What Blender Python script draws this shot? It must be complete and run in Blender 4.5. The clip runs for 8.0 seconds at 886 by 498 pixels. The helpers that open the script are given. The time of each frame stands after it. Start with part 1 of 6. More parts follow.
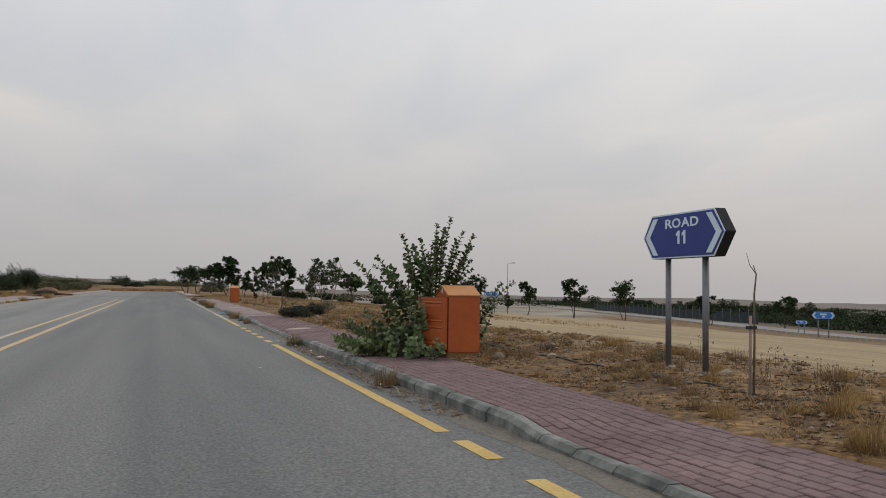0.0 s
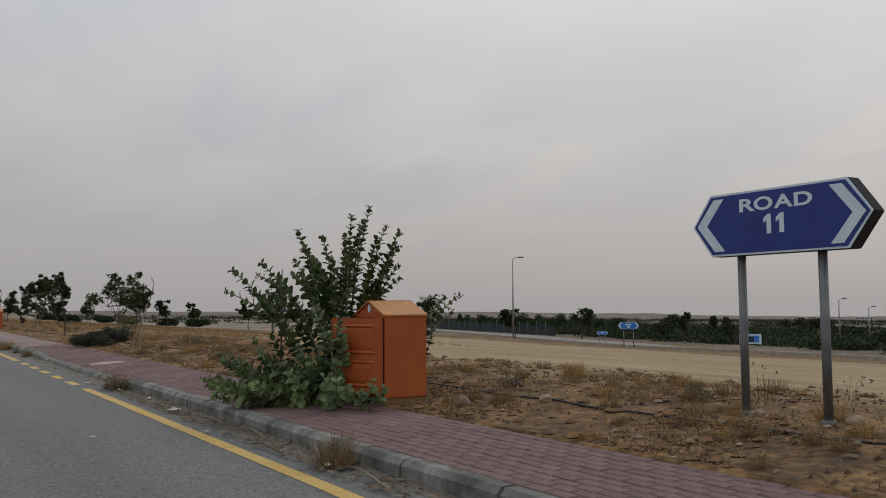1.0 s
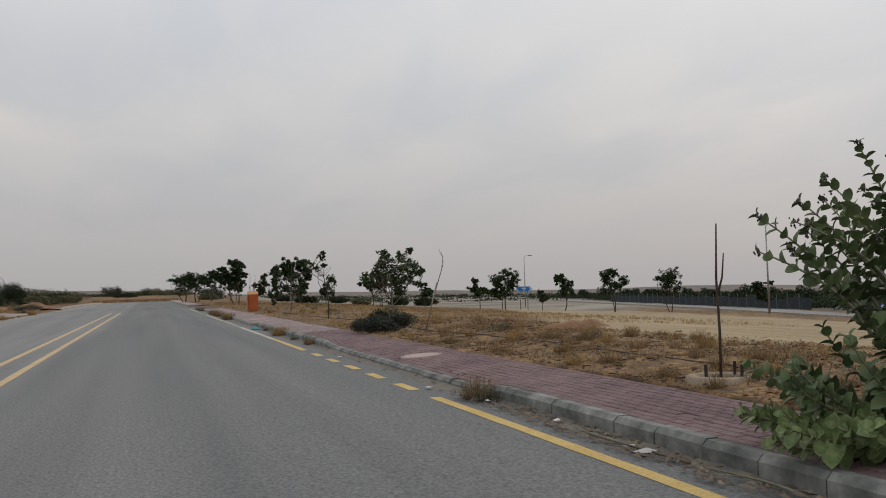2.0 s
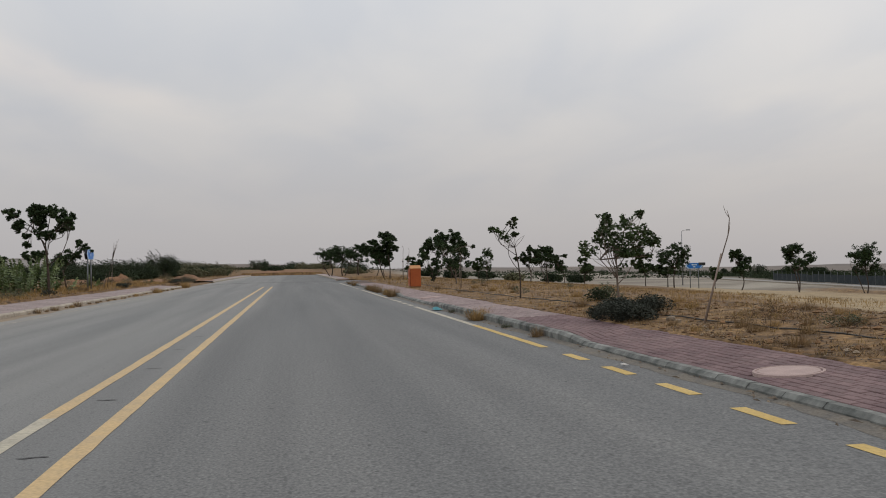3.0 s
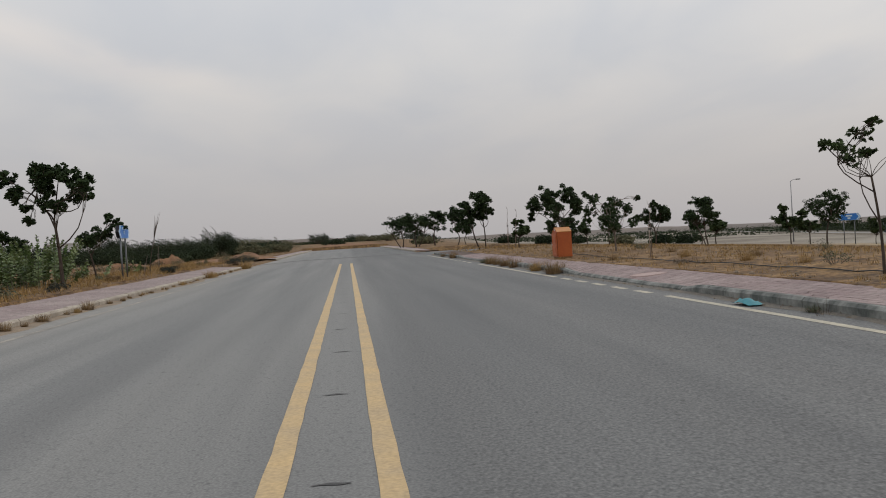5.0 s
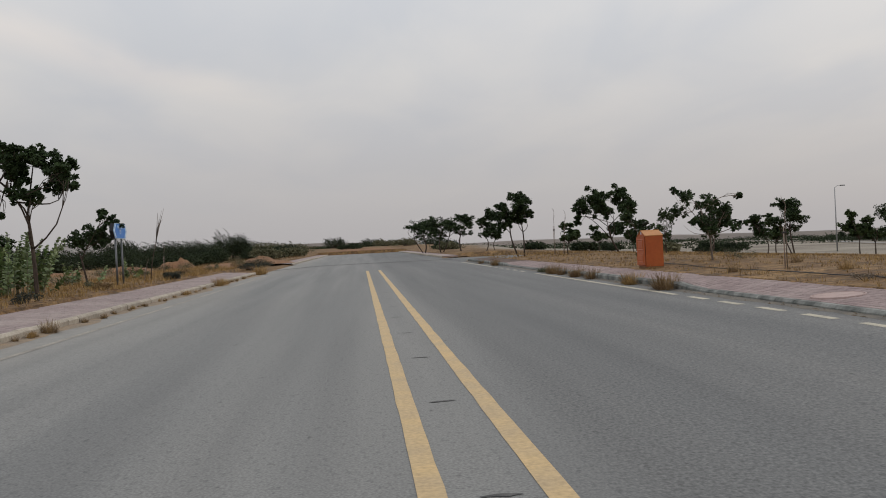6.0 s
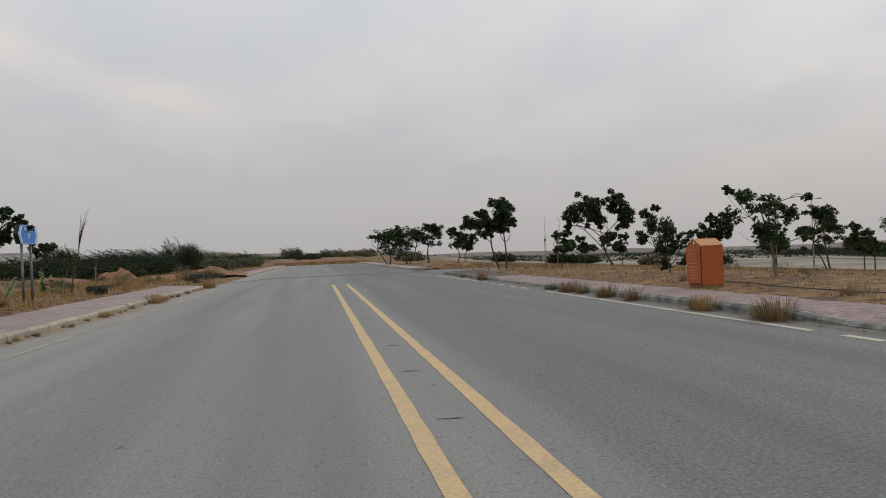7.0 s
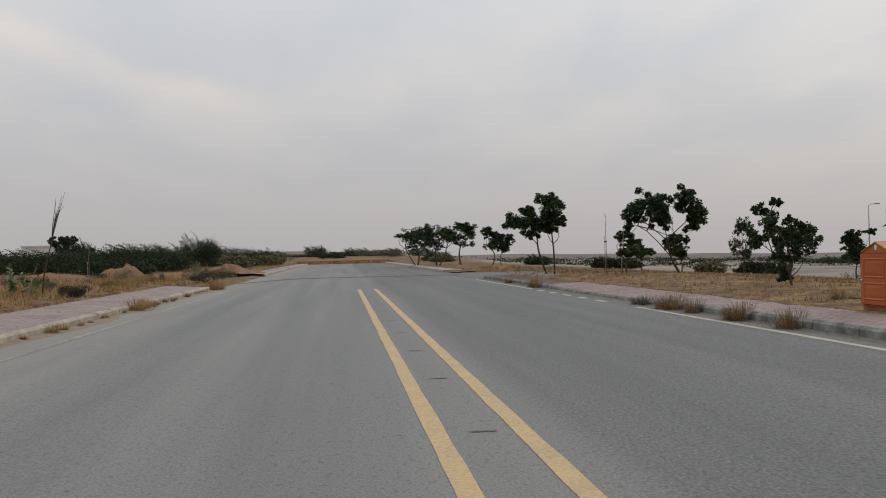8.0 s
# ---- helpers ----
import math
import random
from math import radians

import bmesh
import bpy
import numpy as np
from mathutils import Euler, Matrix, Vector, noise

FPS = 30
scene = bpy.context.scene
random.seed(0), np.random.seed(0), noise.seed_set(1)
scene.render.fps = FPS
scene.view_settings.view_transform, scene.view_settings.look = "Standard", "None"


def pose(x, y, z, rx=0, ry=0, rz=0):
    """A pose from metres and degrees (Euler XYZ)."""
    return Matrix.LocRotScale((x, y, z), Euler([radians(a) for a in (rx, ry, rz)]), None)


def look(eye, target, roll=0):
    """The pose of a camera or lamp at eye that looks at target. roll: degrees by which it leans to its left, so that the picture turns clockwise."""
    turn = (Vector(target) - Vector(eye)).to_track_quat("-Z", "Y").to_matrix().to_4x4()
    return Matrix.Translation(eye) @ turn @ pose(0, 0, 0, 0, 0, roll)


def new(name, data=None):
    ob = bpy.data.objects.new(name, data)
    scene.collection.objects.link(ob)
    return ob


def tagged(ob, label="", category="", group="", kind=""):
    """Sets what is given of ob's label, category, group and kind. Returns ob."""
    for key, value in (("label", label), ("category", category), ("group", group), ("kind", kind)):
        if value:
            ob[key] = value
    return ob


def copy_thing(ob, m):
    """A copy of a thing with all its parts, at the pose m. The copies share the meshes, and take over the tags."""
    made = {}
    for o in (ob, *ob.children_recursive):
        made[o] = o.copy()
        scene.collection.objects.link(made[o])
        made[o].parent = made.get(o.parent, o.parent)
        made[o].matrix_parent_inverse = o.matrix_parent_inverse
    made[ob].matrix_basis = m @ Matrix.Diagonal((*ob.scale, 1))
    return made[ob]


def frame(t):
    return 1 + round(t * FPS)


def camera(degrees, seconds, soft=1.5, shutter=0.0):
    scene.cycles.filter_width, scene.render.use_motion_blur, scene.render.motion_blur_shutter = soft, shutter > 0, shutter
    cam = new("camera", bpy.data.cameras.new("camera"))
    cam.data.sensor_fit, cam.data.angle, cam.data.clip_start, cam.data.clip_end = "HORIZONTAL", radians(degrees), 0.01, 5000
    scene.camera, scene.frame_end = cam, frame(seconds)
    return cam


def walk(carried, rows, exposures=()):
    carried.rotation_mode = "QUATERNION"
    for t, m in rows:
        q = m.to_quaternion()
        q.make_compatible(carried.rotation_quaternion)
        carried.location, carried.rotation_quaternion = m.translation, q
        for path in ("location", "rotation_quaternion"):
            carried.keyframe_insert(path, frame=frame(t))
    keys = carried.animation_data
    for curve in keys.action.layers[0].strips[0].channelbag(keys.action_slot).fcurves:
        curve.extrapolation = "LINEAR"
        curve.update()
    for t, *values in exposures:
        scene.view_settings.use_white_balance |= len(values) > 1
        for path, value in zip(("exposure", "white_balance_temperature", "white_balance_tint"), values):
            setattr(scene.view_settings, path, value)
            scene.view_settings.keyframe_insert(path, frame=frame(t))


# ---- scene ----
cam = camera(55.2, 8.0, soft=1.0)
METRES, EYE, TILT, LEAN, TURN = 46.5, 1.3, 0.8, 0.0, -18.38
ROWS = [
    (0.0, 0.0, 0.0, 0.0, -0.03, 1.92, -0.78),
    (0.5, -0.0161, 0.0459, -0.0004, -10.92, 3.18, -0.97),
    (1.0, -0.0351, 0.0932, -0.0014, -14.51, 3.11, 0.21),
    (1.3, -0.0483, 0.1224, -0.0018, -10.67, 2.80, 1.05),
    (1.5, -0.0576, 0.1425, -0.002, -7.49, 2.54, 1.48),
    (2.0, -0.0814, 0.1964, -0.0024, -0.64, 1.75, 1.63),
    (2.2, -0.0914, 0.219, -0.0026, 1.319, 1.4192, 1.0335),
    (3.3, -0.1531, 0.3505, -0.0047, 9.8476, -0.0312, 1.9922),
    (3.5, -0.1648, 0.3750, -0.005, 10.3, -0.29, 2.4),
    (4.0, -0.1950, 0.4372, -0.0058, 10.63, -0.67, 3.15),
    (4.5, -0.2265, 0.5008, -0.0068, 11.59, -1.25, 3.57),
    (4.7, -0.2390, 0.5261, -0.0072, 11.7888, -1.662, 3.7608),
    (5.8, -0.3027, 0.656, -0.0093, 12.5326, -1.5712, 3.1266),
    (6.0, -0.3132, 0.6779, -0.0095, 12.76, -1.22, 3.09),
    (6.5, -0.3381, 0.7341, -0.0102, 11.73, -0.84, 3.38),
    (7.0, -0.361, 0.7958, -0.0112, 9.88, -0.58, 2.55),
    (7.5, -0.3807, 0.8557, -0.0115, 10.37, -0.29, 1.61),
    (8.0, -0.4003, 0.9149, -0.0123, 11.5, -0.46, 1.46),
]
walk(cam, [(t, pose(0, 0, EYE, TILT, LEAN, TURN) @ pose(METRES * x, METRES * y, METRES * z, 90 + pitch, roll, yaw)) for t, x, y, z, yaw, pitch, roll in ROWS],
     [(0.0, 0.0), (0.5, -0.16), (1.0, -0.29), (1.5, -0.22), (2.0, -0.08), (3.3, 0.0), (8.0, 0.0)])

# ---- light ----
SUN_AZ, SUN_EL = radians(62), radians(42)
world = bpy.data.worlds.new("world")
scene.world = world
world.use_nodes = True
wt = world.node_tree
wt.nodes.clear()


def wnode(kind, **kw):
    n = wt.nodes.new(kind)
    for k, v in kw.items():
        n.inputs[k].default_value = v
    return n


w_out = wnode("ShaderNodeOutputWorld")
w_bg = wnode("ShaderNodeBackground", Strength=0.92)
w_sky = wnode("ShaderNodeTexSky")
w_sky.sky_type, w_sky.sun_disc = "NISHITA", False
w_sky.sun_elevation, w_sky.sun_rotation = SUN_EL, SUN_AZ
w_sky.dust_density = 4.0
w_co = wnode("ShaderNodeTexCoord")
w_sep = wnode("ShaderNodeSeparateXYZ")
wt.links.new(w_co.outputs["Generated"], w_sep.inputs[0])
# overcast veil: pale lilac near the horizon, brighter overhead
w_ramp = wnode("ShaderNodeValToRGB")
w_ramp.color_ramp.elements[0].position, w_ramp.color_ramp.elements[0].color = 0.0, (0.470, 0.450, 0.455, 1)
w_ramp.color_ramp.elements[1].position, w_ramp.color_ramp.elements[1].color = 1.0, (0.98, 0.99, 1.02, 1)
for p, c in ((0.09, (0.505, 0.492, 0.50, 1)), (0.20, (0.60, 0.598, 0.605, 1)), (0.34, (0.70, 0.71, 0.725, 1)), (0.6, (0.86, 0.87, 0.90, 1))):
    e = w_ramp.color_ramp.elements.new(p)
    e.color = c
wt.links.new(w_sep.outputs[2], w_ramp.inputs[0])
# a thin cloud layer: the direction is met with a flat sheet overhead, so the puffs flatten towards the horizon
w_lift = wt.nodes.new("ShaderNodeMath")
w_lift.operation = "ADD"
w_lift.inputs[1].default_value = 0.14
wt.links.new(w_sep.outputs[2], w_lift.inputs[0])
w_sheet = wt.nodes.new("ShaderNodeVectorMath")
w_sheet.operation = "DIVIDE"
wt.links.new(w_co.outputs["Generated"], w_sheet.inputs[0])
wt.links.new(w_lift.outputs[0], w_sheet.inputs[1])
w_map = wnode("ShaderNodeMapping", Scale=(1.0, 0.55, 0.0), Rotation=(0, 0, radians(-34)), Location=(3.1, 1.7, 0))
wt.links.new(w_sheet.outputs[0], w_map.inputs[0])
w_n1 = wnode("ShaderNodeTexNoise", Scale=1.9, Detail=6.0, Roughness=0.45, Distortion=0.35)
wt.links.new(w_map.outputs[0], w_n1.inputs["Vector"])
w_cr = wnode("ShaderNodeValToRGB")
w_cr.color_ramp.elements[0].position, w_cr.color_ramp.elements[0].color = 0.36, (0.945, 0.955, 0.975, 1)
w_cr.color_ramp.elements[1].position, w_cr.color_ramp.elements[1].color = 0.66, (1.10, 1.07, 1.03, 1)
wt.links.new(w_n1.outputs[0], w_cr.inputs[0])
w_fade = wnode("ShaderNodeMapRange")
w_fade.inputs["From Min"].default_value, w_fade.inputs["From Max"].default_value = 0.03, 0.17
wt.links.new(w_sep.outputs[2], w_fade.inputs[0])
w_mul = wt.nodes.new("ShaderNodeMix")
w_mul.data_type, w_mul.blend_type = "RGBA", "MULTIPLY"
wt.links.new(w_fade.outputs[0], w_mul.inputs[0])
wt.links.new(w_ramp.outputs[0], w_mul.inputs[6])
wt.links.new(w_cr.outputs[0], w_mul.inputs[7])
# one long cream streak of cloud low in the north-west: near a great circle through two directions
def sky_dir(az, el):
    return Vector((math.sin(radians(az)) * math.cos(radians(el)), math.cos(radians(az)) * math.cos(radians(el)), math.sin(radians(el))))


def wdot(v):
    n = wt.nodes.new("ShaderNodeVectorMath")
    n.operation = "DOT_PRODUCT"
    wt.links.new(w_co.outputs["Generated"], n.inputs[0])
    n.inputs[1].default_value = v
    return n.outputs["Value"]


def wrange(socket, a, b, c, d):
    n = wnode("ShaderNodeMapRange")
    n.interpolation_type = "SMOOTHSTEP"
    for k, v in (("From Min", a), ("From Max", b), ("To Min", c), ("To Max", d)):
        n.inputs[k].default_value = v
    wt.links.new(socket, n.inputs[0])
    return n.outputs[0]


w_off = wt.nodes.new("ShaderNodeMath")
w_off.operation = "MULTIPLY_ADD"
w_off.inputs[1].default_value = 0.05
wt.links.new(w_n1.outputs[0], w_off.inputs[0])
wt.links.new(wdot(sky_dir(-24, 14.5).cross(sky_dir(-2, 8.6)).normalized()), w_off.inputs[2])
w_dist = wt.nodes.new("ShaderNodeMath")
w_dist.operation = "ABSOLUTE"
w_sub = wt.nodes.new("ShaderNodeMath")
w_sub.operation = "SUBTRACT"
w_sub.inputs[1].default_value = 0.025
wt.links.new(w_off.outputs[0], w_sub.inputs[0])
wt.links.new(w_sub.outputs[0], w_dist.inputs[0])
w_both = wt.nodes.new("ShaderNodeMath")
w_both.operation = "MULTIPLY"
wt.links.new(wrange(w_dist.outputs[0], 0.0, 0.034, 0.85, 0.0), w_both.inputs[0])
wt.links.new(wrange(wdot(sky_dir(-25, 14)), 0.93, 0.985, 0.0, 1.0), w_both.inputs[1])
w_streak = wt.nodes.new("ShaderNodeMix")
w_streak.data_type, w_streak.blend_type = "RGBA", "MULTIPLY"
w_streak.inputs[7].default_value = (1.14, 1.085, 1.035, 1)
wt.links.new(w_both.outputs[0], w_streak.inputs[0])
wt.links.new(w_mul.outputs[2], w_streak.inputs[6])
w_add = wt.nodes.new("ShaderNodeMix")
w_add.data_type, w_add.blend_type = "RGBA", "ADD"
w_add.inputs[0].default_value = 0.012
wt.links.new(w_streak.outputs[2], w_add.inputs[6])
wt.links.new(w_sky.outputs[0], w_add.inputs[7])
wt.links.new(w_add.outputs[2], w_bg.inputs[0])
wt.links.new(w_bg.outputs[0], w_out.inputs[0])

sun = new("sun", bpy.data.lights.new("sun", "SUN"))
sun.data.energy, sun.data.angle, sun.data.color = 0.35, radians(25), (1.0, 0.95, 0.88)
sun.matrix_world = look((0, 0, 40), (-math.sin(SUN_AZ) * math.cos(SUN_EL) * 10, -math.cos(SUN_AZ) * math.cos(SUN_EL) * 10, 40 - math.sin(SUN_EL) * 10))


# ---- materials ----
def mat(name, base, second=None, scale=4.0, rough=0.8, metal=0.0, bump=0.0, bump_scale=40.0, fine=0.0, fine_scale=60.0, vary=0.0, stretch=(1, 1, 1), spread=(0.35, 0.65), coat=0.0, thin=0.0):
    """Two colours mixed by a broad noise, a finer noise for grain, bump, and a change from piece to piece."""
    m = bpy.data.materials.new(name)
    m.use_nodes = True
    nt = m.node_tree
    b = nt.nodes["Principled BSDF"]
    b.inputs["Roughness"].default_value, b.inputs["Metallic"].default_value = rough, metal
    b.inputs["Coat Weight"].default_value = coat
    if thin:
        b.inputs["Specular IOR Level"].default_value = 0.25
    co = nt.nodes.new("ShaderNodeTexCoord")
    mp = nt.nodes.new("ShaderNodeMapping")
    mp.inputs["Scale"].default_value = stretch
    nt.links.new(co.outputs["Object"], mp.inputs[0])
    n = nt.nodes.new("ShaderNodeTexNoise")
    n.inputs["Scale"].default_value, n.inputs["Detail"].default_value = scale, 6
    nt.links.new(mp.outputs[0], n.inputs["Vector"])
    r = nt.nodes.new("ShaderNodeValToRGB")
    r.color_ramp.elements[0].position, r.color_ramp.elements[1].position = spread
    r.color_ramp.elements[0].color = (*base, 1)
    r.color_ramp.elements[1].color = (*(second or base), 1)
    nt.links.new(n.outputs[0], r.inputs[0])
    out = r.outputs[0]
    if fine:
        f = nt.nodes.new("ShaderNodeTexNoise")
        f.inputs["Scale"].default_value, f.inputs["Detail"].default_value = fine_scale, 4
        nt.links.new(mp.outputs[0], f.inputs["Vector"])
        fr = nt.nodes.new("ShaderNodeMapRange")
        fr.inputs["From Min"].default_value, fr.inputs["From Max"].default_value = 0.25, 0.75
        fr.inputs["To Min"].default_value, fr.inputs["To Max"].default_value = 1 - fine, 1 + fine
        nt.links.new(f.outputs[0], fr.inputs[0])
        mx = nt.nodes.new("ShaderNodeVectorMath")
        mx.operation = "SCALE"
        nt.links.new(out, mx.inputs[0])
        nt.links.new(fr.outputs[0], mx.inputs["Scale"])
        out = mx.outputs[0]
    if vary:
        oi, ge = nt.nodes.new("ShaderNodeObjectInfo"), nt.nodes.new("ShaderNodeNewGeometry")
        ad = nt.nodes.new("ShaderNodeMath")
        ad.operation = "ADD"
        nt.links.new(oi.outputs["Random"], ad.inputs[0])
        nt.links.new(ge.outputs["Random Per Island"], ad.inputs[1])
        fc = nt.nodes.new("ShaderNodeMath")
        fc.operation = "FRACT"
        nt.links.new(ad.outputs[0], fc.inputs[0])
        vr = nt.nodes.new("ShaderNodeMapRange")
        vr.inputs["To Min"].default_value, vr.inputs["To Max"].default_value = 1 - vary, 1 + vary
        nt.links.new(fc.outputs[0], vr.inputs[0])
        mx = nt.nodes.new("ShaderNodeVectorMath")
        mx.operation = "SCALE"
        nt.links.new(out, mx.inputs[0])
        nt.links.new(vr.outputs[0], mx.inputs["Scale"])
        out = mx.outputs[0]
    nt.links.new(out, b.inputs["Base Color"])
    if bump:
        bn = nt.nodes.new("ShaderNodeTexNoise")
        bn.inputs["Scale"].default_value, bn.inputs["Detail"].default_value = bump_scale, 5
        nt.links.new(mp.outputs[0], bn.inputs["Vector"])
        bp = nt.nodes.new("ShaderNodeBump")
        bp.inputs["Strength"].default_value, bp.inputs["Distance"].default_value = bump, 0.02
        nt.links.new(bn.outputs[0], bp.inputs["Height"])
        nt.links.new(bp.outputs[0], b.inputs["Normal"])
    if thin:
        b.inputs["Subsurface Weight"].default_value = 0.0
        tr = nt.nodes.new("ShaderNodeBsdfTranslucent")
        nt.links.new(out, tr.inputs[0])
        ms = nt.nodes.new("ShaderNodeMixShader")
        ms.inputs[0].default_value = thin
        nt.links.new(b.outputs[0], ms.inputs[1])
        nt.links.new(tr.outputs[0], ms.inputs[2])
        nt.links.new(ms.outputs[0], nt.nodes["Material Output"].inputs[0])
    return m


M_line_y = mat("yellow_paint", (0.46, 0.31, 0.075), (0.52, 0.37, 0.12), 3, 0.7, fine=0.22, fine_scale=35, bump=0.2, bump_scale=60)
M_line_c = mat("faded_cream_paint", (0.52, 0.37, 0.18), (0.43, 0.32, 0.18), 2.5, 0.7, fine=0.2, fine_scale=30, bump=0.2, bump_scale=60)
# M_line_p: glancing sky glare, put into the paint's colour
M_line_p = mat("glare_pale_paint", (0.46, 0.42, 0.32), (0.36, 0.33, 0.26), 2.5, 0.7, fine=0.25, fine_scale=25, bump=0.2, bump_scale=60)
M_line_w = mat("dust_covered_paint", (0.315, 0.29, 0.245), (0.215, 0.20, 0.175), 1.2, 0.8, fine=0.3, fine_scale=12)
M_patch = mat("dark_patch", (0.06, 0.06, 0.06), (0.1, 0.098, 0.094), 6, 0.9, fine=0.2, bump=0.4)
M_kerb = mat("kerb_concrete", (0.235, 0.24, 0.222), (0.075, 0.083, 0.076), 2.6, 0.85, fine=0.25, fine_scale=14, vary=0.16, bump=0.5, bump_scale=22)
M_kerb_l = mat("kerb_concrete_dusty", (0.42, 0.37, 0.30), (0.30, 0.26, 0.21), 2.2, 0.85, fine=0.2, fine_scale=14, vary=0.12, bump=0.4, bump_scale=22)
M_paver = mat("red_paver", (0.118, 0.068, 0.072), (0.178, 0.114, 0.112), 0.9, 0.85, fine=0.18, fine_scale=25, vary=0.14, bump=0.3, bump_scale=60)
M_paver_l = mat("pink_paver", (0.245, 0.188, 0.182), (0.305, 0.25, 0.232), 0.8, 0.85, fine=0.14, fine_scale=20, vary=0.1, bump=0.3, bump_scale=60)
M_paver_d = mat("dusty_red_paver", (0.225, 0.165, 0.16), (0.30, 0.236, 0.222), 0.7, 0.85, fine=0.16, fine_scale=25, vary=0.12, bump=0.3, bump_scale=60)
M_joint = mat("joint_sand", (0.05, 0.034, 0.03), (0.13, 0.085, 0.065), 3, 0.95)
M_manhole = mat("manhole_concrete", (0.42, 0.31, 0.28), (0.34, 0.25, 0.23), 4, 0.8, fine=0.15, bump=0.3)
M_orange = mat("orange_paint", (0.36, 0.072, 0.010), (0.41, 0.092, 0.014), 2.0, 0.55, fine=0.08, fine_scale=12, bump=0.06, bump_scale=30)
# lighter copy of the orange: light from above is put into the roof colour
M_orange_roof = mat("lit_roof_orange_paint", (0.46, 0.20, 0.055), (0.40, 0.165, 0.04), 3.0, 0.55, fine=0.1, fine_scale=14, bump=0.06, bump_scale=30)
M_gap = mat("opening_shade", (0.02, 0.012, 0.01), rough=0.9)
M_white = mat("white_paint", (0.60, 0.74, 0.83), (0.54, 0.68, 0.78), 6, 0.5, fine=0.05)
M_blue = mat("navy_sign_sheet", (0.008, 0.026, 0.19), (0.010, 0.032, 0.22), 3, 0.5, fine=0.05)
M_blue_l = mat("bright_blue_sign_sheet", (0.02, 0.16, 0.55), (0.03, 0.2, 0.6), 3, 0.4)
M_back = mat("black_sign_case", (0.012, 0.013, 0.016), (0.016, 0.016, 0.02), 5, 0.85)
M_post = mat("grey_steel_post", (0.17, 0.18, 0.19), (0.12, 0.125, 0.13), 5, 0.5, 0.5, fine=0.15, fine_scale=20)
M_galv = mat("galvanised_steel", (0.33, 0.33, 0.33), (0.25, 0.25, 0.26), 5, 0.5, 0.5)
M_bark = mat("dark_bark", (0.045, 0.032, 0.024), (0.085, 0.062, 0.046), 9, 0.95, fine=0.3, fine_scale=30, bump=0.7, bump_scale=35, stretch=(1, 1, 0.3))
M_bark_p = mat("pale_bark", (0.20, 0.16, 0.125), (0.13, 0.10, 0.08), 9, 0.95, fine=0.25, fine_scale=30, bump=0.5, bump_scale=35, stretch=(1, 1, 0.3))
M_stake = mat("weathered_stake", (0.33, 0.26, 0.215), (0.20, 0.15, 0.12), 6, 0.9, fine=0.25, fine_scale=22, bump=0.4, stretch=(1, 1, 0.2))
M_leaf = mat("dark_tree_leaf", (0.017, 0.034, 0.010), (0.036, 0.060, 0.019), 2.0, 0.7, vary=0.4, thin=0.12)
M_leaf2 = mat("olive_tree_leaf", (0.026, 0.045, 0.013), (0.05, 0.075, 0.024), 2.0, 0.7, vary=0.35, thin=0.12)
M_milk = mat("milkweed_leaf", (0.095, 0.15, 0.052), (0.225, 0.275, 0.12), 3.0, 0.5, vary=0.35, thin=0.15)
M_milk_d = mat("milkweed_old_leaf", (0.070, 0.110, 0.045), (0.15, 0.192, 0.088), 3.0, 0.6, vary=0.3, thin=0.1)
M_milk_t = mat("milkweed_bud", (0.06, 0.045, 0.06), (0.10, 0.075, 0.08), 8.0, 0.7, vary=0.2)
M_stem = mat("milkweed_stem", (0.24, 0.23, 0.16), (0.16, 0.155, 0.10), 8, 0.85, fine=0.15, bump=0.2)
M_scrub = mat("scrub_leaf", (0.016, 0.028, 0.012), (0.034, 0.047, 0.019), 1.0, 0.8, vary=0.35, thin=0.08)
M_scrub_o = mat("olive_scrub_leaf", (0.085, 0.088, 0.04), (0.13, 0.12, 0.06), 1.0, 0.8, vary=0.35)
M_scrub_k = mat("grey_dark_shrub", (0.020, 0.026, 0.018), (0.036, 0.042, 0.028), 3.0, 0.85, vary=0.35)
M_straw = mat("dry_straw", (0.36, 0.24, 0.095), (0.27, 0.17, 0.07), 3.0, 0.9, vary=0.35, thin=0.15)
M_straw_d = mat("dull_straw", (0.26, 0.175, 0.085), (0.17, 0.11, 0.058), 3.0, 0.9, vary=0.35, thin=0.1)
M_twig = mat("dry_twig", (0.20, 0.16, 0.115), (0.11, 0.085, 0.065), 6.0, 0.95, vary=0.3)
M_weed = mat("grey_green_weed", (0.07, 0.085, 0.045), (0.10, 0.105, 0.06), 4.0, 0.85, vary=0.35)
M_seed = mat("dark_seed_head", (0.06, 0.04, 0.028), (0.09, 0.06, 0.04), 6.0, 0.95)
M_pipe = mat("black_poly_pipe", (0.012, 0.012, 0.012), (0.03, 0.028, 0.025), 6, 0.55)
M_stone = mat("dusty_stone", (0.27, 0.215, 0.155), (0.19, 0.145, 0.10), 5, 0.95, fine=0.2, vary=0.25, bump=0.6, bump_scale=18)
M_litter = mat("pale_litter", (0.55, 0.53, 0.5), (0.42, 0.40, 0.37), 5, 0.8, vary=0.15)
M_teal = mat("teal_plastic", (0.015, 0.17, 0.21), (0.025, 0.24, 0.28), 6, 0.55)
M_dirt = mat("red_brown_spoil", (0.225, 0.118, 0.056), (0.175, 0.09, 0.045), 1.6, 0.95, fine=0.2, fine_scale=9, bump=0.8, bump_scale=7)
M_clod = mat("crumbled_clod", (0.20, 0.112, 0.05), (0.13, 0.07, 0.032), 4.0, 0.95, fine=0.25, fine_scale=30, vary=0.4, bump=0.6, bump_scale=30)
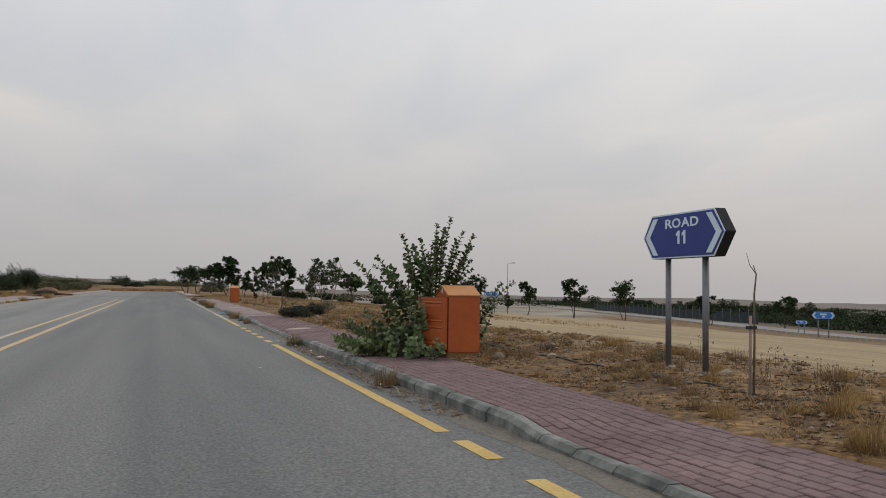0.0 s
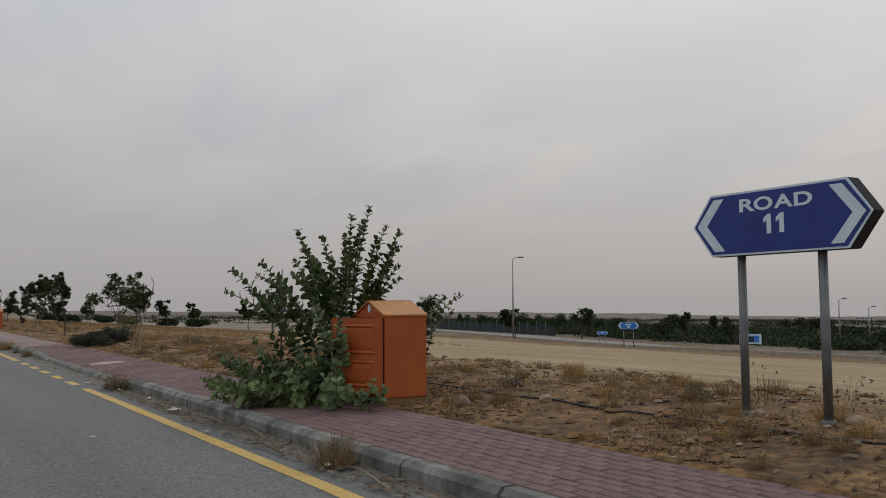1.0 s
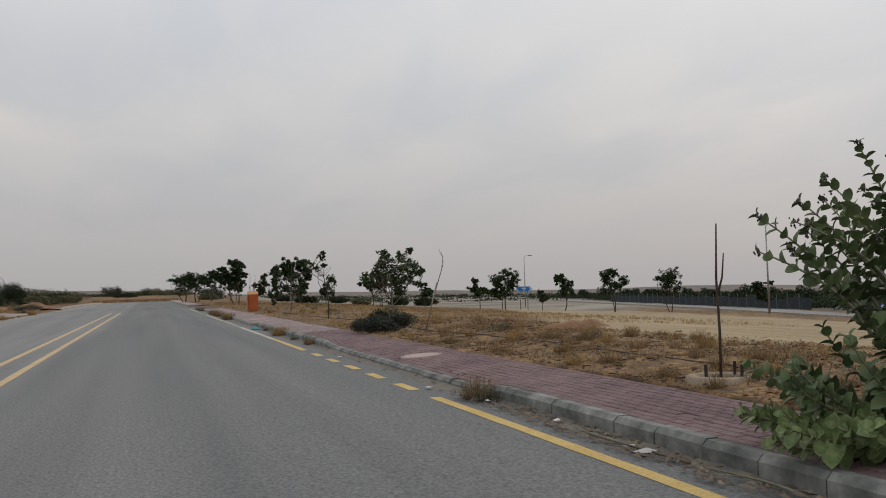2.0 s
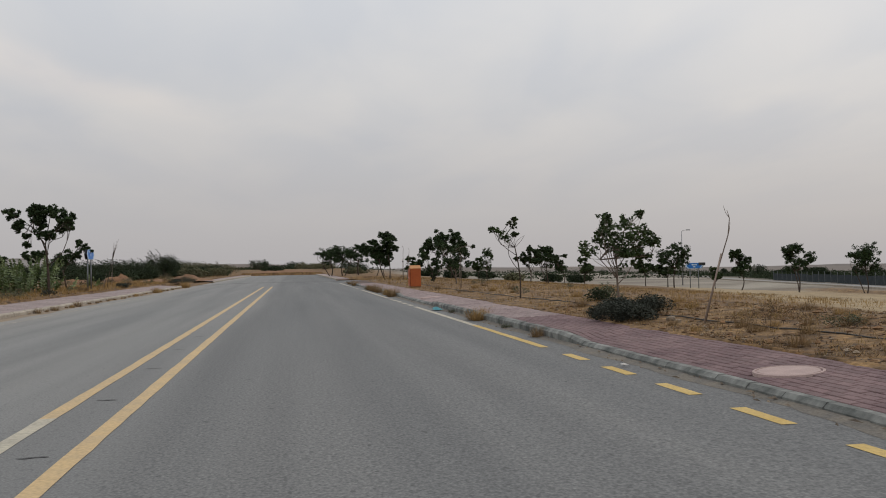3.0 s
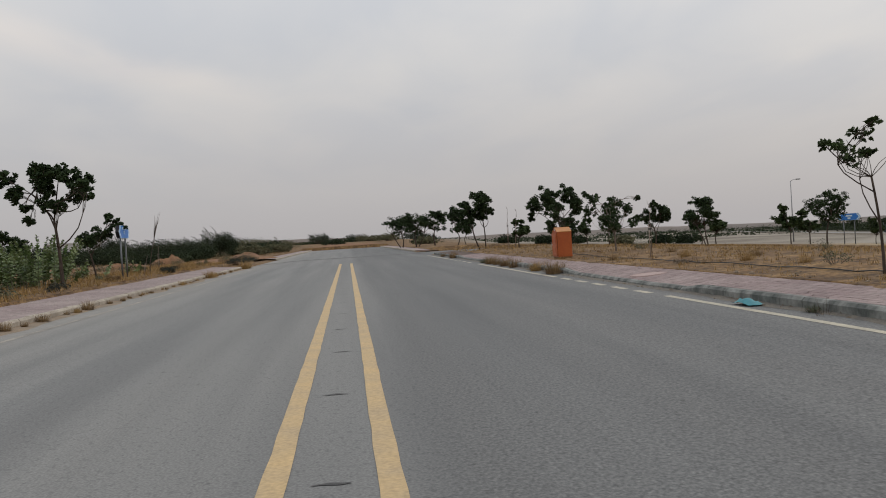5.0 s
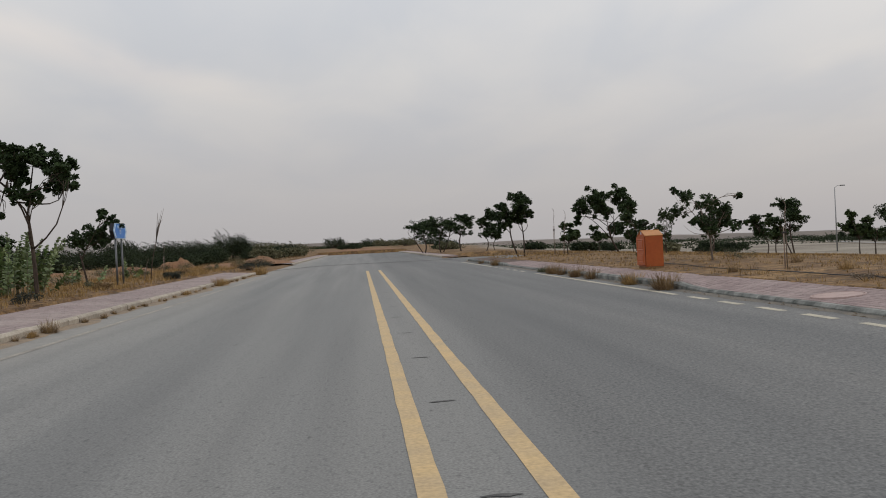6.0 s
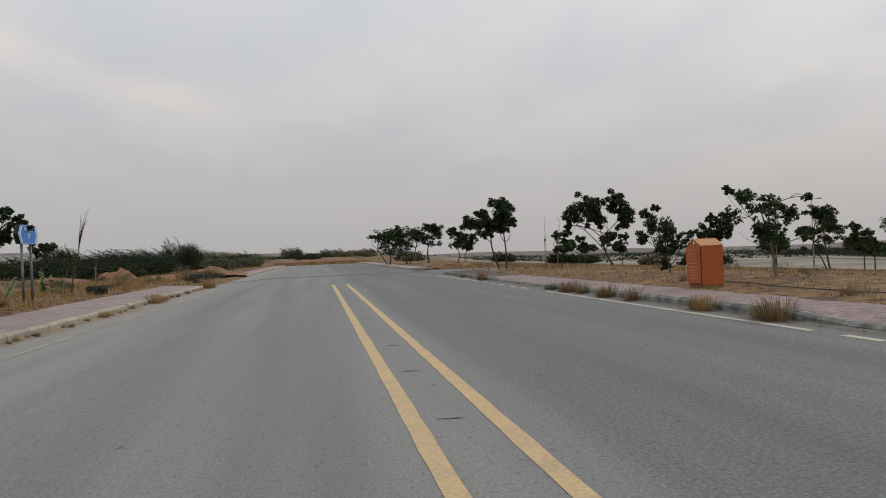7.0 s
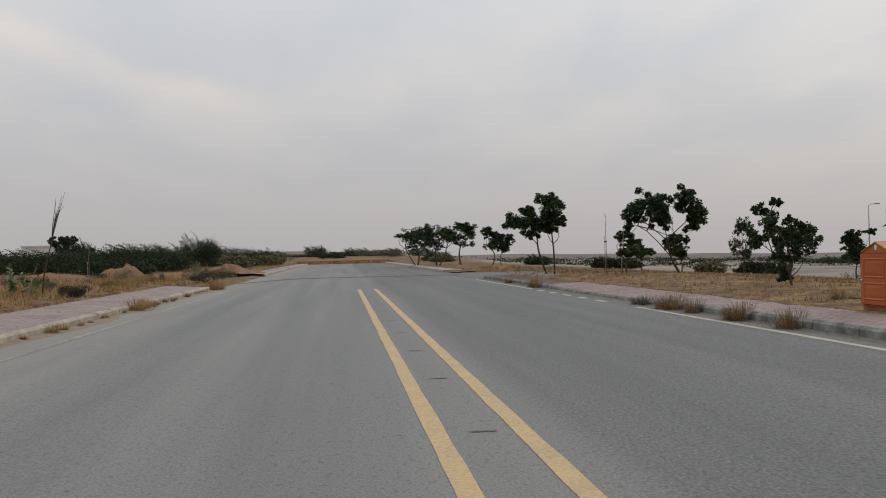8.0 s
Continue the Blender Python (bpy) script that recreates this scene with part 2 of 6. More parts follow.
M_far_road = mat("pale_far_asphalt", (0.22, 0.215, 0.21), (0.18, 0.176, 0.172), 0.2, 0.9, fine=0.08, fine_scale=2)
M_bld = mat("white_rendered_wall", (0.62, 0.61, 0.6), (0.52, 0.51, 0.5), 0.3, 0.8)
# distance haze is mixed into this blue-grey wall colour
M_bld_g = mat("haze_grey_wall", (0.36, 0.38, 0.41), (0.44, 0.455, 0.48), 0.2, 0.8, vary=0.2)
M_glass = mat("dark_window", (0.03, 0.035, 0.045), rough=0.15)
M_hill = mat("far_hill", (0.165, 0.135, 0.112), (0.12, 0.104, 0.092), 0.02, 0.95, fine=0.2, fine_scale=0.08)
M_tyre = mat("rubber_tyre", (0.02, 0.02, 0.02), (0.035, 0.035, 0.035), 8, 0.9)


def asphalt():
    m = bpy.data.materials.new("worn_asphalt")
    m.use_nodes = True
    nt = m.node_tree
    b = nt.nodes["Principled BSDF"]
    b.inputs["Roughness"].default_value = 0.82
    co = nt.nodes.new("ShaderNodeTexCoord")

    def noise_tex(scale, detail, stretch):
        mp = nt.nodes.new("ShaderNodeMapping")
        mp.inputs["Scale"].default_value = stretch
        nt.links.new(co.outputs["Object"], mp.inputs[0])
        n = nt.nodes.new("ShaderNodeTexNoise")
        n.inputs["Scale"].default_value, n.inputs["Detail"].default_value = scale, detail
        nt.links.new(mp.outputs[0], n.inputs["Vector"])
        return n

    def ramp(n, a, c, p):
        r = nt.nodes.new("ShaderNodeValToRGB")
        r.color_ramp.elements[0].position, r.color_ramp.elements[1].position = p
        r.color_ramp.elements[0].color, r.color_ramp.elements[1].color = (*a, 1), (*c, 1)
        nt.links.new(n.outputs[0], r.inputs[0])
        return r

    def mix(kind, fac, a, c):
        x = nt.nodes.new("ShaderNodeMix")
        x.data_type, x.blend_type = "RGBA", kind
        x.inputs[0].default_value = fac
        nt.links.new(a.outputs[0] if a.bl_idname != "ShaderNodeMix" else a.outputs[2], x.inputs[6])
        nt.links.new(c.outputs[0], x.inputs[7])
        return x

    broad = ramp(noise_tex(0.9, 4, (1, 0.035, 1)), (0.160, 0.163, 0.161), (0.202, 0.202, 0.195), (0.3, 0.7))
    streak = ramp(noise_tex(1.6, 3, (1, 0.03, 1)), (0.88, 0.88, 0.88), (1.1, 1.1, 1.09), (0.3, 0.7))
    grain = ramp(noise_tex(55, 3, (1, 1, 1)), (0.74, 0.74, 0.74), (1.25, 1.25, 1.24), (0.32, 0.70))
    specks = ramp(noise_tex(9, 2, (1, 0.6, 1)), (0.5, 0.5, 0.5), (1, 1, 1), (0.24, 0.30))
    x = mix("MULTIPLY", 1.0, broad, streak)
    x = mix("MULTIPLY", 1.0, x, grain)
    x = mix("MULTIPLY", 0.8, x, specks)
    pits = ramp(noise_tex(21, 4, (1, 0.7, 1)), (0.42, 0.43, 0.45), (1, 1, 1), (0.35, 0.43))
    x = mix("MULTIPLY", 0.38, x, pits)
    stains = ramp(noise_tex(0.7, 6, (1, 0.05, 1)), (0.90, 0.905, 0.91), (1.07, 1.065, 1.055), (0.34, 0.66))
    x = mix("MULTIPLY", 1.0, x, stains)
    # the lane right of the centre lines is rougher and darker
    sep = nt.nodes.new("ShaderNodeSeparateXYZ")
    nt.links.new(co.outputs["Object"], sep.inputs[0])
    lane = nt.nodes.new("ShaderNodeMapRange")
    lane.interpolation_type = "SMOOTHSTEP"
    lane.inputs["From Min"].default_value, lane.inputs["From Max"].default_value = -3.1, -2.3
    nt.links.new(sep.outputs[0], lane.inputs[0])
    coarse = ramp(noise_tex(34, 5, (1, 0.8, 1)), (0.52, 0.53, 0.545), (0.93, 0.938, 0.95), (0.34, 0.66))
    x = mix("MULTIPLY", 1.0, x, coarse)
    nt.links.new(lane.outputs[0], x.inputs[0])
    # pale dust blown over the margin along the left kerb
    dust = nt.nodes.new("ShaderNodeMath")
    dust.operation = "MULTIPLY_ADD"
    dust.inputs[1].default_value = 2.4
    nt.links.new(noise_tex(0.8, 5, (1, 0.12, 1)).outputs[0], dust.inputs[0])
    nt.links.new(sep.outputs[0], dust.inputs[2])
    margin = nt.nodes.new("ShaderNodeMapRange")
    margin.interpolation_type = "SMOOTHSTEP"
    margin.inputs["From Min"].default_value, margin.inputs["From Max"].default_value = -5.8, -8.4
    margin.inputs["To Max"].default_value = 0.62
    nt.links.new(dust.outputs[0], margin.inputs[0])
    x = mix("MIX", 1.0, x, ramp(noise_tex(6, 5, (1, 0.5, 1)), (0.225, 0.215, 0.195), (0.29, 0.275, 0.245), (0.3, 0.7)))
    x_mix = x
    x = x.outputs[2]
    nt.links.new(margin.outputs[0], x_mix.inputs[0])
    nt.links.new(x, b.inputs["Base Color"])
    bp = nt.nodes.new("ShaderNodeBump")
    bp.inputs["Strength"].default_value, bp.inputs["Distance"].default_value = 0.32, 0.005
    nt.links.new(noise_tex(70, 4, (1, 1, 1)).outputs[0], bp.inputs["Height"])
    nt.links.new(bp.outputs[0], b.inputs["Normal"])
    return m


M_asphalt = asphalt()


def soil():
    """Orange verge soil with straw, a pale graded sand field beyond it, grey scrub land further off."""
    m = bpy.data.materials.new("dry_soil")
    m.use_nodes = True
    nt = m.node_tree
    b = nt.nodes["Principled BSDF"]
    b.inputs["Roughness"].default_value = 0.95
    co = nt.nodes.new("ShaderNodeTexCoord")
    sep = nt.nodes.new("ShaderNodeSeparateXYZ")
    nt.links.new(co.outputs["Object"], sep.inputs[0])

    def tex(scale, detail=5, stretch=(1, 1, 1), turn=0.0):
        mp = nt.nodes.new("ShaderNodeMapping")
        mp.inputs["Scale"].default_value = stretch
        mp.inputs["Rotation"].default_value = (0, 0, radians(turn))
        nt.links.new(co.outputs["Object"], mp.inputs[0])
        n = nt.nodes.new("ShaderNodeTexNoise")
        n.inputs["Scale"].default_value, n.inputs["Detail"].default_value = scale, detail
        nt.links.new(mp.outputs[0], n.inputs["Vector"])
        return n

    def ramp(n, a, c, p):
        r = nt.nodes.new("ShaderNodeValToRGB")
        r.color_ramp.elements[0].position, r.color_ramp.elements[1].position = p
        r.color_ramp.elements[0].color, r.color_ramp.elements[1].color = (*a, 1), (*c, 1)
        nt.links.new(n.outputs[0], r.inputs[0])
        return r.outputs[0]

    def blend(fac, a, c, kind="MIX"):
        x = nt.nodes.new("ShaderNodeMix")
        x.data_type, x.blend_type = "RGBA", kind
        if isinstance(fac, float):
            x.inputs[0].default_value = fac
        else:
            nt.links.new(fac, x.inputs[0])
        nt.links.new(a, x.inputs[6])
        nt.links.new(c, x.inputs[7])
        return x.outputs[2]

    def step(socket, wobble, lo, hi):
        ad = nt.nodes.new("ShaderNodeMath")
        ad.operation = "MULTIPLY_ADD"
        nt.links.new(wobble.outputs[0], ad.inputs[0])
        ad.inputs[1].default_value = (hi - lo) * 1.6
        nt.links.new(socket, ad.inputs[2])
        r = nt.nodes.new("ShaderNodeMapRange")
        r.interpolation_type = "SMOOTHSTEP"
        r.inputs["From Min"].default_value, r.inputs["From Max"].default_value = lo + (hi - lo) * 0.8, hi + (hi - lo) * 0.8
        nt.links.new(ad.outputs[0], r.inputs[0])
        return r.outputs[0]

    verge = ramp(tex(0.8, 7), (0.148, 0.083, 0.033), (0.256, 0.163, 0.072), (0.32, 0.68))
    verge = blend(0.9, verge, ramp(tex(9, 8), (0.36, 0.33, 0.31), (1.34, 1.30, 1.20), (0.34, 0.66)), "MULTIPLY")
    verge = blend(0.85, verge, ramp(tex(2.3, 6), (0.42, 0.40, 0.39), (1.14, 1.12, 1.08), (0.36, 0.58)), "MULTIPLY")
    field = ramp(tex(0.25, 5), (0.262, 0.196, 0.108), (0.338, 0.262, 0.152), (0.3, 0.7))
    field = blend(1.0, field, ramp(tex(1.3, 4, (1, 0.05, 1), 14), (0.84, 0.82, 0.8), (1.22, 1.22, 1.2), (0.38, 0.72)), "MULTIPLY")
    field = blend(0.5, field, ramp(tex(5, 4), (0.8, 0.8, 0.8), (1.15, 1.15, 1.15), (0.3, 0.7)), "MULTIPLY")
    scrub = ramp(tex(0.03, 8), (0.058, 0.052, 0.037), (0.145, 0.12, 0.088), (0.40, 0.66))
    x, y = sep.outputs[0], sep.outputs[1]
    # the graded field widens from the verge towards the far road, which runs aslant
    past = nt.nodes.new("ShaderNodeMath")
    past.operation = "SUBTRACT"
    past.inputs[1].default_value = 27.0
    nt.links.new(y, past.inputs[0])
    over = nt.nodes.new("ShaderNodeMath")
    over.operation = "MAXIMUM"
    over.inputs[1].default_value = 0.0
    nt.links.new(past.outputs[0], over.inputs[0])
    edge = nt.nodes.new("ShaderNodeMath")
    edge.operation = "MULTIPLY_ADD"
    edge.inputs[1].default_value = -0.40
    nt.links.new(over.outputs[0], edge.inputs[0])
    nt.links.new(x, edge.inputs[2])
    f_in = step(edge.outputs[0], tex(0.22, 3), 7.2, 9.2)
    aslant = nt.nodes.new("ShaderNodeMath")
    aslant.operation = "MULTIPLY_ADD"
    aslant.inputs[1].default_value = -0.28
    nt.links.new(y, aslant.inputs[0])
    nt.links.new(x, aslant.inputs[2])
    f_end = step(aslant.outputs[0], tex(0.2, 4), 25.0, 28.0)
    f_out = step(aslant.outputs[0], tex(0.2, 3), 45.0, 50.0)
    col = blend(f_in, verge, field)
    col = blend(f_end, col, verge)
    # pale dusty plain beyond the roadside trees
    plain = ramp(tex(0.06, 7), (0.15, 0.125, 0.095), (0.29, 0.26, 0.21), (0.38, 0.64))
    both = nt.nodes.new("ShaderNodeMath")
    both.operation = "MULTIPLY"
    nt.links.new(step(y, tex(0.15, 3), 96.0, 112.0), both.inputs[0])
    nt.links.new(step(x, tex(0.15, 3), 15.0, 24.0), both.inputs[1])
    col = blend(both.outputs[0], col, plain)
    col = blend(f_out, col, scrub)
    nt.links.new(col, b.inputs["Base Color"])
    bp = nt.nodes.new("ShaderNodeBump")
    bp.inputs["Strength"].default_value, bp.inputs["Distance"].default_value = 1.0, 0.09
    nt.links.new(tex(6, 9).outputs[0], bp.inputs["Height"])
    nt.links.new(bp.outputs[0], b.inputs["Normal"])
    return m


M_soil = soil()

# ---- mesh helpers ----
rng = np.random.default_rng(7)


def mesh_ob(name, verts, faces, material, parent=None, label="", smooth=False):
    me = bpy.data.meshes.new(name)
    me.from_pydata([tuple(v) for v in verts], [], faces)
    for m in material if isinstance(material, (list, tuple)) else (material,):
        me.materials.append(m)
    if smooth:
        me.polygons.foreach_set("use_smooth", [True] * len(me.polygons))
    me.update()
    ob = new(name, me)
    ob.parent = parent
    if label:
        ob["label"] = label
    return ob


def part(name, bm, material, parent=None, label="", smooth=False):
    me = bpy.data.meshes.new(name)
    bmesh.ops.recalc_face_normals(bm, faces=bm.faces)
    bm.to_mesh(me)
    bm.free()
    me.materials.append(material)
    if smooth:
        me.polygons.foreach_set("use_smooth", [True] * len(me.polygons))
    ob = new(name, me)
    ob.parent = parent
    if label:
        ob["label"] = label
    return ob


def share(name, me, parent, m, label=""):
    ob = new(name, me)
    ob.parent = parent
    ob.matrix_basis = m
    if label:
        ob["label"] = label
    return ob


def thing(name, label, category, m=None, group="", kind=""):
    ob = new(name)
    ob.empty_display_size = 0.2
    if m is not None:
        ob.matrix_basis = m
    return tagged(ob, label, category, group, kind)


def box(x0, x1, y0, y1, z0, z1, bevel=0.0, bm=None):
    bm = bm or bmesh.new()
    r = bmesh.ops.create_cube(bm, size=1.0, matrix=Matrix.Translation(((x0 + x1) / 2, (y0 + y1) / 2, (z0 + z1) / 2)) @ Matrix.Diagonal((x1 - x0, y1 - y0, z1 - z0, 1)))
    if bevel:
        es = list({e for v in r["verts"] for e in v.link_edges})
        bmesh.ops.bevel(bm, geom=es, offset=bevel, segments=2, affect="EDGES")
    return bm


def prism(outline, depth_axis, d0, d1, bevel=0.0):
    """A prism: the outline in the two other axes, in order, between d0 and d1."""
    bm = bmesh.new()
    def at(p, d):
        return {"x": (d, p[0], p[1]), "y": (p[0], d, p[1]), "z": (p[0], p[1], d)}[depth_axis]
    a = [bm.verts.new(at(p, d0)) for p in outline]
    c = [bm.verts.new(at(p, d1)) for p in outline]
    n = len(outline)
    bm.faces.new(a)
    bm.faces.new(list(reversed(c)))
    for i in range(n):
        bm.faces.new((a[i], c[i], c[(i + 1) % n], a[(i + 1) % n]))
    bmesh.ops.recalc_face_normals(bm, faces=bm.faces)
    if bevel:
        bmesh.ops.bevel(bm, geom=list(bm.edges), offset=bevel, segments=2, affect="EDGES")
    return bm


class Soup:
    """Collects vertices and faces of many small pieces for one mesh."""

    def __init__(self):
        self.v, self.f, self.n = [], [], 0

    def add(self, verts, faces):
        self.v.append(np.asarray(verts, float))
        self.f += [tuple(i + self.n for i in f) for f in faces]
        self.n += len(verts)

    def tube(self, pts, radii, sides=6):
        pts = [Vector(p) for p in pts]
        vs, n = [], len(pts)
        for i, p in enumerate(pts):
            d = (pts[min(i + 1, n - 1)] - pts[max(i - 1, 0)]).normalized()
            a = d.orthogonal().normalized() if abs(d.z) < 0.99 else Vector((1, 0, 0))
            if abs(d.z) >= 0.3:
                a = (Vector((1, 0, 0)) - d * d.x).normalized()
            c = d.cross(a)
            for k in range(sides):
                t = 2 * math.pi * k / sides
                vs.append(p + (a * math.cos(t) + c * math.sin(t)) * radii[i])
        fs = [(i * sides + k, i * sides + (k + 1) % sides, (i + 1) * sides + (k + 1) % sides, (i + 1) * sides + k) for i in range(n - 1) for k in range(sides)]
        fs += [tuple(range(sides))[::-1], tuple((n - 1) * sides + k for k in range(sides))]
        self.add(vs, fs)

    def quads(self, centres, a, b):
        """One leaf a row: a lens of four corners round each centre, with half axes a (long) and b."""
        k = len(centres)
        v = np.stack([centres - a, centres + b * 1.0, centres + a, centres - b * 1.0], 1).reshape(-1, 3)
        self.v.append(v)
        self.f += [tuple(range(self.n + 4 * i, self.n + 4 * i + 4)) for i in range(k)]
        self.n += 4 * k

    def ob(self, name, material, parent=None, label="", smooth=False):
        return mesh_ob(name, np.concatenate(self.v), self.f, material, parent, label, smooth)


def unit(n):
    v = rng.normal(size=(n, 3))
    return v / np.linalg.norm(v, axis=1)[:, None]


def leaf_axes(n, length, width, droop=0.2):
    d = unit(n)
    d[:, 2] = d[:, 2] * 0.6 - droop
    d /= np.linalg.norm(d, axis=1)[:, None]
    s = np.cross(d, unit(n))
    s /= np.linalg.norm(s, axis=1)[:, None]
    k = rng.uniform(0.7, 1.25, (n, 1))
    return d * length / 2 * k, s * width / 2 * k


# ---- ground, road, pavements ----
def smooth(a, b, x):
    t = min(max((x - a) / (b - a), 0), 1)
    return t * t * (3 - 2 * t)


def ground_z(x, y):
    """Height of the natural ground beside the road."""
    z = 0.30
    if x > 0:
        z = 0.205 + 0.095 * smooth(4.5, 6.4, x)
    if x > 9:
        z -= 0.060 * min(x - 9, 48)
    if x > 66:
        z -= 0.017 * (x - 66)
    far = math.hypot(x, y - 60)
    rough = noise.noise((x * 0.9, y * 0.9, 3.1)) * 0.035 + noise.noise((x * 0.23, y * 0.23, 7.7)) * 0.07
    side = min(max(max(x - 4.5, -11.6 - x), 0) / 1.5, 1)
    if 4.5 < x < 9 and y < 45:
        rough += 0.030 * noise.noise((x * 2.6, y * 2.2, 1.3)) + 0.014 * noise.noise((x * 6.1, y * 5.3, 8.8))
    if 9 < x < 34 and y < 45:
        rough *= 0.45
    # lumpy bank of spoil between the graded field and the far road
    s = x - 0.28 * y
    if 25 < s < 37 and 50 < y < 140:
        z += smooth(52, 78, y) * math.sin(math.pi * (s - 25) / 12) * (0.36 + 0.35 * noise.noise((x * 0.35, y * 0.2, 6.0)) + 0.16 * noise.noise((x * 1.1, y * 0.9, 2.0)))
    z += rough * side
    if x < -14:
        z += 0.25 * smooth(-14, -40, x) * (1 + noise.noise((x * 0.08, y * 0.08, 1.0)))
    z += 0.9 * smooth(170, 230, y) * (1 if x < 25 else 0.2)
    if far > 300:
        z += smooth(300, 900, far) * (2.0 + 5.0 * noise.noise((x * 0.004, y * 0.004, 2.0))) * (1 - smooth(60, 220, x))
    return z


def kerb_top(y):
    """Height of the right-hand kerb: low at the crossings, high between them."""
    low = max(1 - smooth(6.4, 7.3, y), smooth(18.9, 20.0, y) - smooth(28.6, 29.6, y), smooth(43.0, 44.0, y) - smooth(51.6, 52.6, y), smooth(65.0, 66.0, y) - smooth(74.5, 75.5, y))
    return 0.155 - 0.075 * low


KERB_R, WALK_R, KERB_L, WALK_L = 3.05, 4.46, -9.8, -11.6
WALK_Z = 0.195
xs = [-2500, -1500, -900, -500, -300, -200, -140, -100, -75] + list(np.arange(-60, -20, 3.0)) + list(np.arange(-20, -11.7, 0.6)) + [-11.62, -11.52, -6, 0, 4.37, 4.45] + list(np.arange(4.6, 9, 0.17)) + list(np.arange(9, 12, 0.4)) + list(np.arange(12, 36, 1.2)) + list(np.arange(36, 90, 1.6)) + [100, 120, 150, 200, 300, 500, 800, 1200, 1800, 2500]
ys = [-2000, -600, -200, -80, -40, -20, -10, -5] + list(np.arange(-2, 32, 0.25)) + list(np.arange(32, 60, 0.6)) + list(np.arange(60, 110, 1.5)) + list(np.arange(110, 200, 6)) + [189.9, 190.1, 210, 225, 240, 270, 320, 400, 550, 800, 1200, 1800, 2600, 3600]
ys = sorted(ys)
verts, faces = [], []
for y in ys:
    for x in xs:
        inside = -11.6 < x < 4.42 and y <= 190
        side_street = 84 < y < 110 and 4.4 < x < 9.0
        z = -0.3 if inside else ground_z(x, y)
        if side_street and not inside:
            z = -0.12
        verts.append((x, y, z))
nx = len(xs)
faces = [(j * nx + i, j * nx + i + 1, (j + 1) * nx + i + 1, (j + 1) * nx + i) for j in range(len(ys) - 1) for i in range(nx - 1)]
ground = tagged(mesh_ob("ground", verts, faces, M_soil, smooth=True), "dry orange-brown soil and pale graded sand", "ground", kind="structure")

# road with a slight crown, and the mouths of the side street
verts, faces = [], []
rx = [KERB_L - 0.02, -8.5, -6.5, -4.8, -3.26, -1.7, 0.2, 1.8, KERB_R + 0.02]
ry = [-60, -20] + list(np.arange(0, 190, 5.0)) + [191]
for y in ry:
    for x in rx:
        verts.append((x, y, -0.0022 * abs(x + 3.26) + 0.002))
n = len(rx)
faces = [(j * n + i, j * n + i + 1, (j + 1) * n + i + 1, (j + 1) * n + i) for j in range(len(ry) - 1) for i in range(n - 1)]
road = tagged(mesh_ob("road", verts, faces, M_asphalt), "worn grey asphalt two-way road", "road", kind="structure")
mouth = mesh_ob("side_street", [(KERB_R, 90, -0.012), (9.2, 90, -0.02), (9.2, 104, -0.02), (KERB_R, 104, -0.012)], [(0, 1, 2, 3)], M_asphalt)
tagged(mouth, "grey asphalt mouth of a side street", "road", kind="structure")


def strip(name, x, y0, y1, width, material, label):
    """A painted stripe with slightly uneven edges, 4 mm above the asphalt."""
    k = max(2, int((y1 - y0) / 0.5))
    vs = []
    for i in range(k + 1):
        y = y0 + (y1 - y0) * i / k
        z = -0.0022 * abs(x + 3.26) + 0.006
        w0, w1 = width / 2 + rng.uniform(-0.006, 0.006), width / 2 + rng.uniform(-0.006, 0.006)
        vs += [(x - w0, y, z), (x + w1, y, z)]
    fs = [(2 * i, 2 * i + 1, 2 * i + 3, 2 * i + 2) for i in range(k)]
    return tagged(mesh_ob(name, vs, fs, material), label, "road marking", kind="structure")


# the left line's near run takes the pale tone that stands for glare
for x, y0, y1, m in ((-3.58, -20, 24.0, M_line_p), (-3.58, 24.0, 79.5, M_line_c), (-2.94, -20, 79.5, M_line_c)):
    strip("centre_line", x, y0, y1, 0.148, m, "worn cream-yellow solid centre line" if m is M_line_c else "solid centre line in a pale tone that paints in sky glare")
# solid runs from y = 34 and dashes beyond 40 have glare painted in
for y0, y1 in ((7.45, 19.6), (28.75, 34.0), (34.0, 43.2), (51.3, 65.2), (75.8, 88.5)):
    strip("edge_line", 2.50, y0, y1, 0.14, M_line_y if y0 < 30 else M_line_p, "worn solid edge line beside the kerb")
strip("edge_line", -8.90, 10, 82, 0.12, M_line_w, "dusty faded edge line")
for a, b, pitch in ((-1.0, 6.98, 1.55), (20.4, 27.70, 1.61), (43.6, 50.6, 1.44), (66.2, 75.0, 1.68)):
    y = b
    while y - 0.80 > a - 0.4:
        strip("edge_dash", 2.50, y - 0.82, y, 0.15, M_line_y if y < 40 else M_line_p, "worn edge dash at a dropped kerb")
        y -= pitch
# dark transverse trench repair
vs = []
for i in range(31):
    x = -9.6 + i * (12.6 / 30)
    y = 98.4 - 5.6 * (max(0, -6.8 - x) / 2.3) ** 1.3 + 0.12 * noise.noise((i * 0.6, 1, 4))
    vs += [(x, y - 0.40, -0.0022 * abs(x + 3.26) + 0.012), (x, y + 0.40 + 0.1 * noise.noise((i * 0.9, 5, 4)), -0.0022 * abs(x + 3.26) + 0.02)]
tagged(mesh_ob("trench_repair", vs, [(2 * i, 2 * i + 2, 2 * i + 3, 2 * i + 1) for i in range(30)], M_patch), "dark asphalt trench repair across the road", "road repair", kind="structure")
